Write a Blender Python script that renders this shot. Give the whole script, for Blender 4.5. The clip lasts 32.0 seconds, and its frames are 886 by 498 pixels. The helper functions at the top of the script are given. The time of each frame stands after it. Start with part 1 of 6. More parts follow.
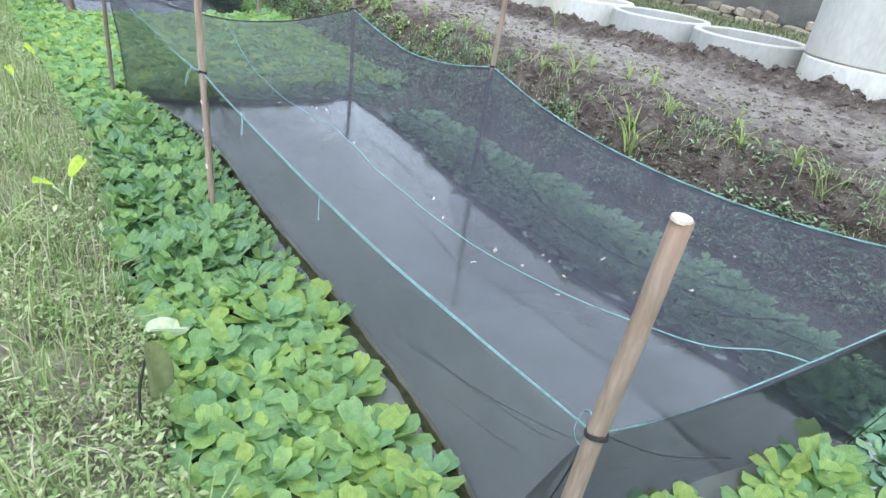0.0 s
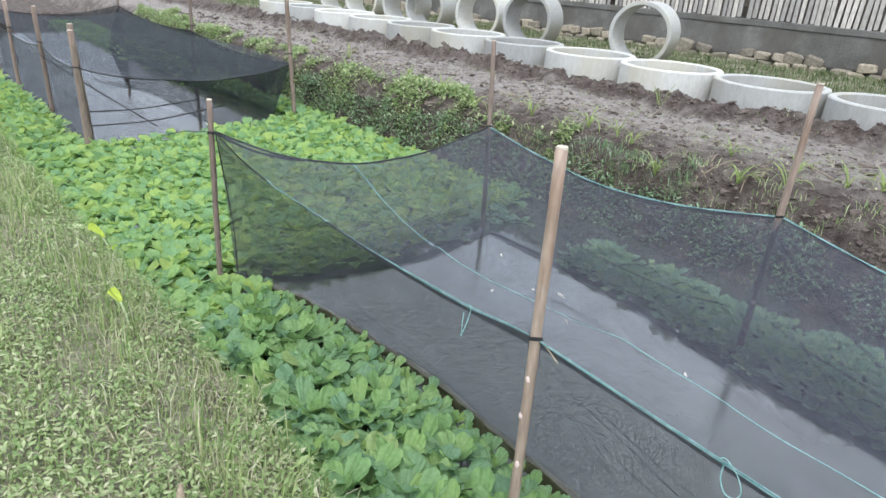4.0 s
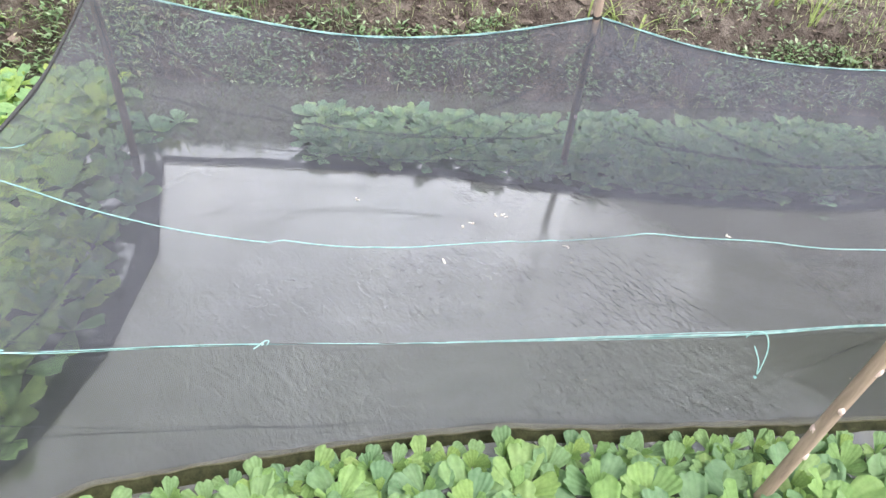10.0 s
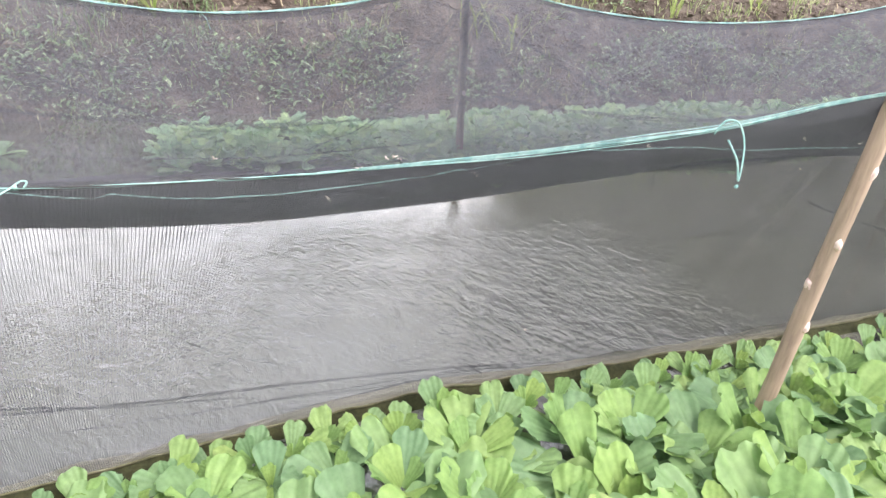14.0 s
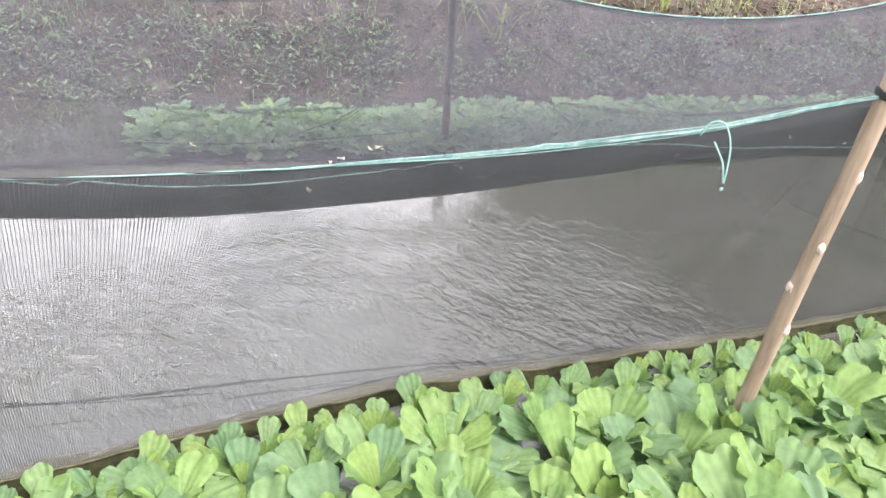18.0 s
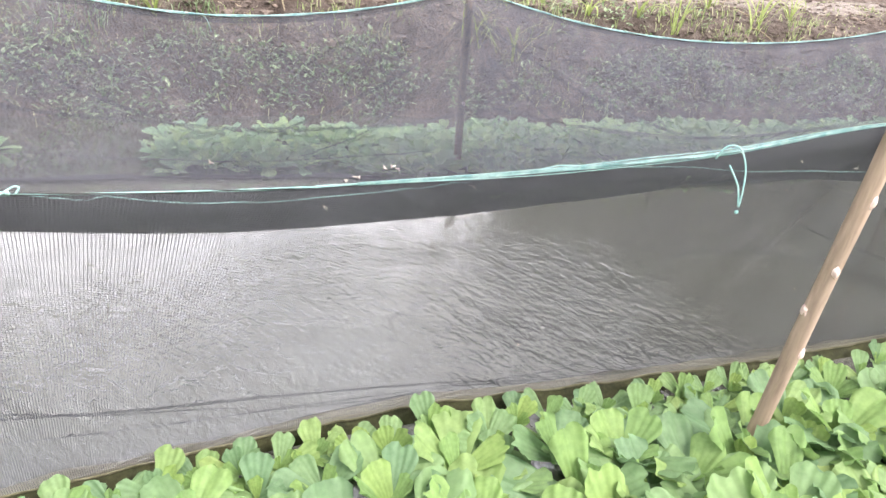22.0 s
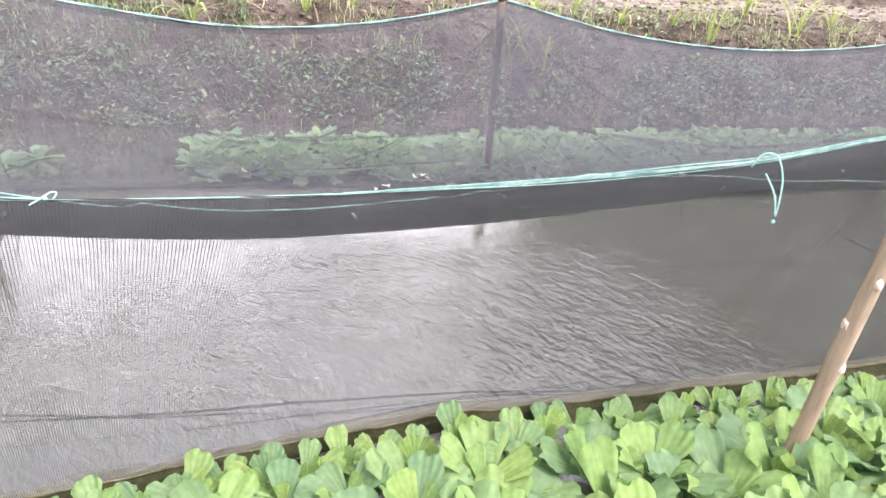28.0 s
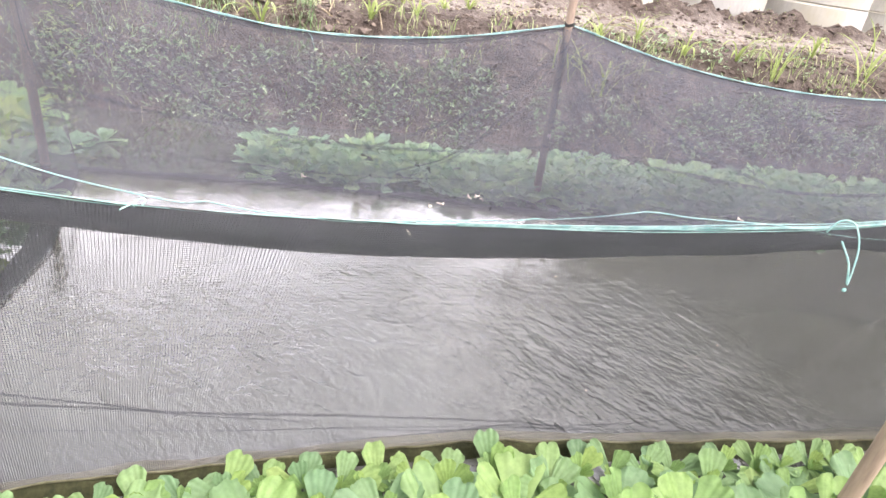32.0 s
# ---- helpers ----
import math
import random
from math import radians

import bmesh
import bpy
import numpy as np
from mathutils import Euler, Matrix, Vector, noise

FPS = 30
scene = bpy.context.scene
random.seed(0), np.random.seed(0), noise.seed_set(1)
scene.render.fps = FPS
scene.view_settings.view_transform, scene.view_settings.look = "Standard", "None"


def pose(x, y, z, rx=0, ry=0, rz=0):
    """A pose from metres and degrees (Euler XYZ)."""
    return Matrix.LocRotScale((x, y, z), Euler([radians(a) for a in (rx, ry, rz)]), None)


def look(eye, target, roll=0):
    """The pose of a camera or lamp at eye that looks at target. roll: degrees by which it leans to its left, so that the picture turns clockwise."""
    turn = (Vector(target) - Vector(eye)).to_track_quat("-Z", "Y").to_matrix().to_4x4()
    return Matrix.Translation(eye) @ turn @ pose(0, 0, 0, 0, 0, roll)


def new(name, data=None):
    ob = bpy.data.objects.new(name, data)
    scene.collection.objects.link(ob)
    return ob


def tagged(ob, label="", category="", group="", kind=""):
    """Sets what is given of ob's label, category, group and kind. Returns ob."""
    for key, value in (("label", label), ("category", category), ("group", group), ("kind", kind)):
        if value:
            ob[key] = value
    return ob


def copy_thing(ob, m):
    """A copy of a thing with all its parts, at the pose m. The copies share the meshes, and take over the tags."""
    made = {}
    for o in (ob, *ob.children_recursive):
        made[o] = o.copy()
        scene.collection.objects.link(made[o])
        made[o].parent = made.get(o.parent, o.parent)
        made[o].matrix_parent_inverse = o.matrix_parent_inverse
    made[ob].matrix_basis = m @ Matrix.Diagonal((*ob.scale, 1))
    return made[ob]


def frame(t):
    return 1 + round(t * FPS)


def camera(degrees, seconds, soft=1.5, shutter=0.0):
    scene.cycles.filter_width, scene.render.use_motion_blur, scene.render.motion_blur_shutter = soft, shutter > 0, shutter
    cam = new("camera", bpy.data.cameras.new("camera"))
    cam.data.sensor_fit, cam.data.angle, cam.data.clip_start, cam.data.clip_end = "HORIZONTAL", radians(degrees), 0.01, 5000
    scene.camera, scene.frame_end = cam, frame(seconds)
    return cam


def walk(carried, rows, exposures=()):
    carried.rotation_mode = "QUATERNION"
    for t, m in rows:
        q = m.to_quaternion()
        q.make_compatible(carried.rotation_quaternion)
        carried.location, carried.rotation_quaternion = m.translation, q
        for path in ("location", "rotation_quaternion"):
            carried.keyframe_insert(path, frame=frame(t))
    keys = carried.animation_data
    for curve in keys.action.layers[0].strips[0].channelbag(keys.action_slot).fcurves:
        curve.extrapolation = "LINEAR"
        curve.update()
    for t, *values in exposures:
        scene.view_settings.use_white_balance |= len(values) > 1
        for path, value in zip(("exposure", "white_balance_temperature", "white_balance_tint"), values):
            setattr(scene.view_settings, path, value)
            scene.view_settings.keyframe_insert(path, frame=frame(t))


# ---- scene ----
cam = camera(70.5, 32.0)
PATH = [
    (0, (-0.895, -2.955, 1.506), (0.241, -1.6, 0.573), 8.5),
    (0.5, (-0.92, -2.713, 1.522), (0.115, -1.29, 0.571), 7.0),
    (1, (-0.964, -2.492, 1.552), (-0.065, -0.974, 0.608), 6.6),
    (1.5, (-1.026, -2.305, 1.571), (-0.178, -0.754, 0.635), 6.2),
    (2, (-1.181, -2.068, 1.608), (-0.087, -0.647, 0.724), 7.8),
    (2.5, (-1.289, -1.838, 1.663), (-0.17, -0.378, 0.878), 8.9),
    (4.5, (-1.218, -0.619, 1.655), (0.134, 0.593, 0.817), 3.1),
    (5, (-1.138, -0.388, 1.66), (0.387, 0.616, 0.844), 6.6),
    (5.5, (-1.105, -0.124, 1.671), (0.561, 0.63, 0.86), 6.3),
    (6, (-0.958, 0.029, 1.633), (0.786, 0.455, 0.753), 7.3),
    (6.5, (-0.854, 0.128, 1.627), (0.936, 0.09, 0.735), 7.5),
    (7, (-0.778, 0.247, 1.589), (0.897, -0.343, 0.669), 6.1),
    (7.5, (-0.737, 0.333, 1.584), (1.009, 0.0, 0.667), 6.6),
    (8, (-0.826, 0.465, 1.587), (0.838, 0.577, 0.483), 7.5),
    (8.5, (-0.895, 0.704, 1.606), (0.793, 0.981, 0.57), 8.4),
    (9, (-0.926, 0.953, 1.601), (0.717, 1.191, 0.486), 4.0),
    (9.5, (-0.814, 1.109, 1.554), (0.801, 1.286, 0.387), 1.1),
    (10, (-0.691, 1.149, 1.517), (0.827, 0.756, 0.274), 7.7),
    (10.5, (-0.645, 1.096, 1.369), (0.755, 0.411, 0.115), 7.7),
    (11, (-0.682, 1.01, 1.061), (0.698, 0.131, -0.09), 5.7),
    (11.5, (-0.691, 1.02, 0.969), (0.864, 0.226, -0.006), 7.1),
    (12, (-0.678, 1.017, 0.957), (0.885, 0.266, -0.039), 8.0),
    (12.5, (-0.661, 1.03, 0.945), (0.901, 0.269, -0.046), 8.6),
    (13, (-0.649, 1.048, 0.937), (0.976, 0.368, -0.011), 5.0),
    (13.5, (-0.657, 1.054, 0.939), (0.982, 0.425, -0.019), 3.8),
    (14, (-0.665, 1.052, 0.937), (0.961, 0.366, -0.003), 3.6),
    (14.5, (-0.663, 1.041, 0.937), (0.967, 0.337, 0.017), 3.3),
    (16.5, (-0.653, 1.041, 0.952), (0.992, 0.309, 0.082), 4.8),
    (17, (-0.65, 1.037, 0.948), (0.97, 0.294, 0.04), 5.2),
    (17.5, (-0.643, 1.034, 0.943), (0.961, 0.321, -0.016), 5.0),
    (18, (-0.643, 1.033, 0.942), (0.948, 0.31, -0.031), 5.4),
    (18.5, (-0.638, 1.037, 0.943), (0.958, 0.321, -0.028), 5.9),
    (19, (-0.632, 1.037, 0.943), (0.966, 0.289, 0.001), 6.7),
    (19.5, (-0.636, 1.035, 0.937), (0.979, 0.373, -0.038), 4.8),
    (20, (-0.631, 1.038, 0.937), (1.026, 0.482, -0.035), 4.0),
    (20.5, (-0.625, 1.036, 0.934), (1.009, 0.447, -0.057), 4.5),
    (21, (-0.624, 1.046, 0.939), (0.991, 0.394, -0.042), 6.2),
    (21.5, (-0.641, 1.051, 0.947), (1.001, 0.374, 0.028), 5.5),
    (22, (-0.648, 1.052, 0.946), (0.98, 0.345, 0.025), 5.7),
    (22.5, (-0.647, 1.047, 0.939), (0.977, 0.375, -0.016), 4.4),
    (23, (-0.639, 1.053, 0.937), (0.985, 0.406, -0.036), 4.3),
    (23.5, (-0.618, 1.076, 0.945), (1.034, 0.512, -0.03), 6.4),
    (24, (-0.611, 1.081, 0.946), (1.061, 0.573, -0.029), 5.4),
    (24.5, (-0.614, 1.076, 0.944), (1.064, 0.581, -0.024), 4.2),
    (25, (-0.615, 1.074, 0.939), (1.06, 0.57, -0.03), 3.6),
    (25.5, (-0.624, 1.07, 0.943), (1.047, 0.511, -0.004), 4.7),
    (27.5, (-0.629, 1.05, 0.937), (1.058, 0.444, 0.049), 5.2),
    (28, (-0.647, 1.046, 0.942), (1.028, 0.428, 0.04), 4.7),
    (28.5, (-0.648, 1.061, 0.947), (1.017, 0.387, 0.067), 6.0),
    (29, (-0.652, 1.06, 0.948), (1.026, 0.398, 0.085), 5.2),
    (29.5, (-0.649, 1.068, 0.959), (1.045, 0.409, 0.124), 7.0),
    (30, (-0.65, 1.074, 0.965), (1.034, 0.404, 0.118), 8.2),
    (30.5, (-0.656, 1.075, 0.967), (1.024, 0.362, 0.15), 7.4),
    (31, (-0.652, 1.075, 0.967), (1.011, 0.415, 0.075), 7.9),
    (31.5, (-0.645, 1.081, 0.968), (1.023, 0.438, 0.072), 8.4),
    (32, (-0.622, 1.092, 0.973), (1.089, 0.569, 0.08), 8.9),
]
walk(cam, [(t, look(eye, target, roll)) for t, eye, target, roll in PATH], [(0, 1.04, 5620, 6), (2.5, 0.82, 5900, 8), (5, 0.83, 6000, 8), (7, 1.23, 6450, 12), (8, 1.64, 6500, 12), (9, 1.61, 6500, 12), (11, 1.68, 6650, 12), (12, 1.79, 6600, 12), (14, 1.79, 6850, 15), (20, 1.89, 6900, 16), (32, 1.95, 6920, 20)])

# ---- world and sun ----
world = bpy.data.worlds.new("overcast_sky")
scene.world = world
world.use_nodes = True
wt = world.node_tree
wt.nodes.clear()
w_out = wt.nodes.new("ShaderNodeOutputWorld")
w_bg = wt.nodes.new("ShaderNodeBackground")
w_sky = wt.nodes.new("ShaderNodeTexSky")
w_sky.sky_type = "NISHITA"
w_sky.sun_disc = False
w_sky.sun_elevation, w_sky.sun_rotation = radians(63), radians(240)
w_sky.dust_density, w_sky.air_density = 4.0, 1.2
w_co = wt.nodes.new("ShaderNodeTexCoord")
w_noise = wt.nodes.new("ShaderNodeTexNoise")
w_noise.inputs["Scale"].default_value, w_noise.inputs["Detail"].default_value = 2.2, 5.0
w_ramp = wt.nodes.new("ShaderNodeValToRGB")
w_ramp.color_ramp.elements[0].position, w_ramp.color_ramp.elements[0].color = 0.3, (8.2, 8.8, 9.6, 1)
w_ramp.color_ramp.elements[1].position, w_ramp.color_ramp.elements[1].color = 0.75, (12.5, 12.6, 12.8, 1)
w_mix = wt.nodes.new("ShaderNodeMix")
w_mix.data_type = "RGBA"
w_mix.inputs["Factor"].default_value = 0.82
wt.links.new(w_co.outputs["Generated"], w_noise.inputs["Vector"])
wt.links.new(w_noise.outputs["Fac"], w_ramp.inputs["Fac"])
wt.links.new(w_sky.outputs["Color"], w_mix.inputs["A"])
wt.links.new(w_ramp.outputs["Color"], w_mix.inputs["B"])
w_sep = wt.nodes.new("ShaderNodeSeparateXYZ")
wt.links.new(w_co.outputs["Generated"], w_sep.inputs["Vector"])
w_up = wt.nodes.new("ShaderNodeValToRGB")
w_e = w_up.color_ramp.elements
w_e.new(0.34)
w_e.new(0.6)
for w_k, (w_p, w_c) in enumerate(((0.13, (1.02, 1.02, 1.03, 1)), (0.42, (1.06, 1.06, 1.07, 1)), (0.64, (1.06, 1.06, 1.06, 1)), (0.88, (0.70, 0.70, 0.72, 1)))):
    w_e[w_k].position, w_e[w_k].color = w_p, w_c
wt.links.new(w_sep.outputs["Z"], w_up.inputs["Fac"])
w_mul = wt.nodes.new("ShaderNodeMix")
w_mul.data_type, w_mul.blend_type = "RGBA", "MULTIPLY"
w_mul.inputs["Factor"].default_value = 1.0
wt.links.new(w_mix.outputs["Result"], w_mul.inputs["A"])
wt.links.new(w_up.outputs["Color"], w_mul.inputs["B"])
# the cloud is thinner on one side of the sky
w_dot = wt.nodes.new("ShaderNodeVectorMath")
w_dot.operation = "DOT_PRODUCT"
w_dot.inputs[1].default_value = (0.22, -0.44, 0.0)
wt.links.new(w_co.outputs["Generated"], w_dot.inputs[0])
w_one = wt.nodes.new("ShaderNodeMath")
w_one.inputs[1].default_value = 1.0
wt.links.new(w_dot.outputs["Value"], w_one.inputs[0])
w_lop = wt.nodes.new("ShaderNodeVectorMath")
w_lop.operation = "SCALE"
wt.links.new(w_mul.outputs["Result"], w_lop.inputs[0])
wt.links.new(w_one.outputs["Value"], w_lop.inputs["Scale"])
wt.links.new(w_lop.outputs["Vector"], w_bg.inputs["Color"])
w_bg.inputs["Strength"].default_value = 0.12
wt.links.new(w_bg.outputs["Background"], w_out.inputs["Surface"])

sun = new("sun", bpy.data.lights.new("sun", "SUN"))
sun.data.energy, sun.data.angle, sun.data.color = 1.2, radians(25), (1.0, 0.96, 0.90)
sun.matrix_world = look((-7, -4, 16), (0, 0, 0))

# ---- materials ----


def nodes(name):
    m = bpy.data.materials.new(name)
    m.use_nodes = True
    t = m.node_tree
    t.nodes.clear()
    out = t.nodes.new("ShaderNodeOutputMaterial")
    return m, t, out


def ramp(t, src, stops):
    r = t.nodes.new("ShaderNodeValToRGB")
    e = r.color_ramp.elements
    while len(e) < len(stops):
        e.new(0.5)
    for k, (p, c) in enumerate(stops):
        e[k].position, e[k].color = p, (*c, 1)
    t.links.new(src, r.inputs["Fac"])
    return r.outputs["Color"]


def noise_tex(t, scale, detail=6.0, coord="Object", stretch=(1, 1, 1), rough=0.6):
    co = t.nodes.new("ShaderNodeTexCoord")
    mp = t.nodes.new("ShaderNodeMapping")
    mp.inputs["Scale"].default_value = stretch
    n = t.nodes.new("ShaderNodeTexNoise")
    n.inputs["Scale"].default_value, n.inputs["Detail"].default_value, n.inputs["Roughness"].default_value = scale, detail, rough
    t.links.new(co.outputs[coord], mp.inputs["Vector"])
    t.links.new(mp.outputs["Vector"], n.inputs["Vector"])
    return n.outputs["Fac"]


def mix_rgb(t, fac, a, b, how="MIX"):
    m = t.nodes.new("ShaderNodeMix")
    m.data_type, m.blend_type = "RGBA", how
    for key, v in (("Factor", fac), ("A", a), ("B", b)):
        if isinstance(v, (int, float)):
            m.inputs[key].default_value = v
        elif isinstance(v, tuple):
            m.inputs[key].default_value = (*v, 1)
        else:
            t.links.new(v, m.inputs[key])
    return m.outputs["Result"]


def surface(name, stops, scale=8.0, fine=60.0, rough=0.8, bump=0.3, bump_dist=0.01, stretch=(1, 1, 1), stain=None, coord="Object", vary="", spec=0.3, grain=1.0):
    """Two scales of noise in the colour, fine relief, and stains of a colour of their own."""
    m, t, out = nodes(name)
    p = t.nodes.new("ShaderNodeBsdfPrincipled")
    big, small = noise_tex(t, scale, 5, coord, stretch), noise_tex(t, fine, 8, coord, stretch)
    col = ramp(t, big, stops)
    lo, hi = 1 - 0.38 * grain, 1 + 0.25 * grain
    grey = ramp(t, small, [(0.25, (lo, lo, lo)), (0.75, (hi, hi, hi))])
    col = mix_rgb(t, 1.0, col, grey, "MULTIPLY")
    if stain:
        s = ramp(t, noise_tex(t, scale * 0.45, 8, coord, (1, 1, 0.5)), [(0.5, (0, 0, 0)), (0.68, (1, 1, 1))])
        col = mix_rgb(t, s, col, stain)
    if vary:
        if vary == "object":
            r = t.nodes.new("ShaderNodeObjectInfo").outputs["Random"]
        else:
            r = t.nodes.new("ShaderNodeNewGeometry").outputs["Random Per Island"]
        col = mix_rgb(t, 1.0, col, ramp(t, r, [(0.0, (0.62, 0.62, 0.62)), (1.0, (1.3, 1.28, 1.22))]), "MULTIPLY")
    t.links.new(col, p.inputs["Base Color"])
    p.inputs["Roughness"].default_value = rough
    p.inputs["Specular IOR Level"].default_value = spec
    b = t.nodes.new("ShaderNodeBump")
    b.inputs["Strength"].default_value, b.inputs["Distance"].default_value = bump, bump_dist
    t.links.new(small, b.inputs["Height"])
    t.links.new(b.outputs["Normal"], p.inputs["Normal"])
    t.links.new(p.outputs["BSDF"], out.inputs["Surface"])
    return m


def leafy(name, stops, vary="island", trans=0.35, rough=0.5, ribs=0.0, spec=0.35):
    """Leaf tissue: colour spread leaf by leaf, some light through it."""
    m, t, out = nodes(name)
    p = t.nodes.new("ShaderNodeBsdfPrincipled")
    if vary == "object":
        r = t.nodes.new("ShaderNodeObjectInfo").outputs["Random"]
    else:
        r = t.nodes.new("ShaderNodeNewGeometry").outputs["Random Per Island"]
    col = ramp(t, r, stops)
    mott = ramp(t, noise_tex(t, 45, 5), [(0.3, (0.75, 0.78, 0.75)), (0.7, (1.15, 1.12, 1.1))])
    col = mix_rgb(t, 1.0, col, mott, "MULTIPLY")
    p.inputs["Roughness"].default_value = rough
    p.inputs["Specular IOR Level"].default_value = spec
    tr = t.nodes.new("ShaderNodeBsdfTranslucent")
    if ribs:
        uv = t.nodes.new("ShaderNodeUVMap")
        wv = t.nodes.new("ShaderNodeTexWave")
        wv.bands_direction = "X"
        wv.inputs["Scale"].default_value, wv.inputs["Distortion"].default_value = ribs, 1.6
        t.links.new(uv.outputs["UV"], wv.inputs["Vector"])
        col = mix_rgb(t, 1.0, col, ramp(t, wv.outputs["Fac"], [(0.0, (0.93, 0.95, 0.92)), (0.35, (0.99, 0.99, 0.99)), (1.0, (1.03, 1.03, 1.04))]), "MULTIPLY")
        b = t.nodes.new("ShaderNodeBump")
        b.inputs["Strength"].default_value, b.inputs["Distance"].default_value = 0.12, 0.002
        t.links.new(wv.outputs["Fac"], b.inputs["Height"])
        t.links.new(b.outputs["Normal"], p.inputs["Normal"])
    t.links.new(col, p.inputs["Base Color"])
    t.links.new(col, tr.inputs["Color"])
    mx = t.nodes.new("ShaderNodeMixShader")
    mx.inputs["Fac"].default_value = trans
    t.links.new(p.outputs["BSDF"], mx.inputs[1])
    t.links.new(tr.outputs["BSDF"], mx.inputs[2])
    t.links.new(mx.outputs["Shader"], out.inputs["Surface"])
    return m


def netting(name, pitch, strand, colour, rough=0.75):
    """Woven mesh: see-through squares of the given pitch between strands, in metres along the cloth."""
    m, t, out = nodes(name)
    uv = t.nodes.new("ShaderNodeUVMap")
    sep = t.nodes.new("ShaderNodeSeparateXYZ")
    t.links.new(uv.outputs["UV"], sep.inputs["Vector"])
    lines = []
    for axis in ("X", "Y"):
        k = t.nodes.new("ShaderNodeMath")
        k.operation = "MULTIPLY"
        k.inputs[1].default_value = 1 / pitch
        f = t.nodes.new("ShaderNodeMath")
        f.operation = "FRACT"
        c = t.nodes.new("ShaderNodeMath")
        c.operation = "LESS_THAN"
        c.inputs[1].default_value = strand
        t.links.new(sep.outputs[axis], k.inputs[0])
        t.links.new(k.outputs[0], f.inputs[0])
        t.links.new(f.outputs[0], c.inputs[0])
        lines.append(c.outputs[0])
    mx = t.nodes.new("ShaderNodeMath")
    mx.operation = "MAXIMUM"
    t.links.new(lines[0], mx.inputs[0])
    t.links.new(lines[1], mx.inputs[1])
    p = t.nodes.new("ShaderNodeBsdfPrincipled")
    dirt = ramp(t, noise_tex(t, 5, 6), [(0.35, colour), (0.75, tuple(min(1, c * 1.4 + 0.004) for c in colour))])
    t.links.new(dirt, p.inputs["Base Color"])
    p.inputs["Roughness"].default_value = rough
    p.inputs["Specular IOR Level"].default_value = 0.2
    tr = t.nodes.new("ShaderNodeBsdfTransparent")
    ms = t.nodes.new("ShaderNodeMixShader")
    t.links.new(mx.outputs[0], ms.inputs["Fac"])
    t.links.new(tr.outputs["BSDF"], ms.inputs[1])
    t.links.new(p.outputs["BSDF"], ms.inputs[2])
    t.links.new(ms.outputs["Shader"], out.inputs["Surface"])
    return m


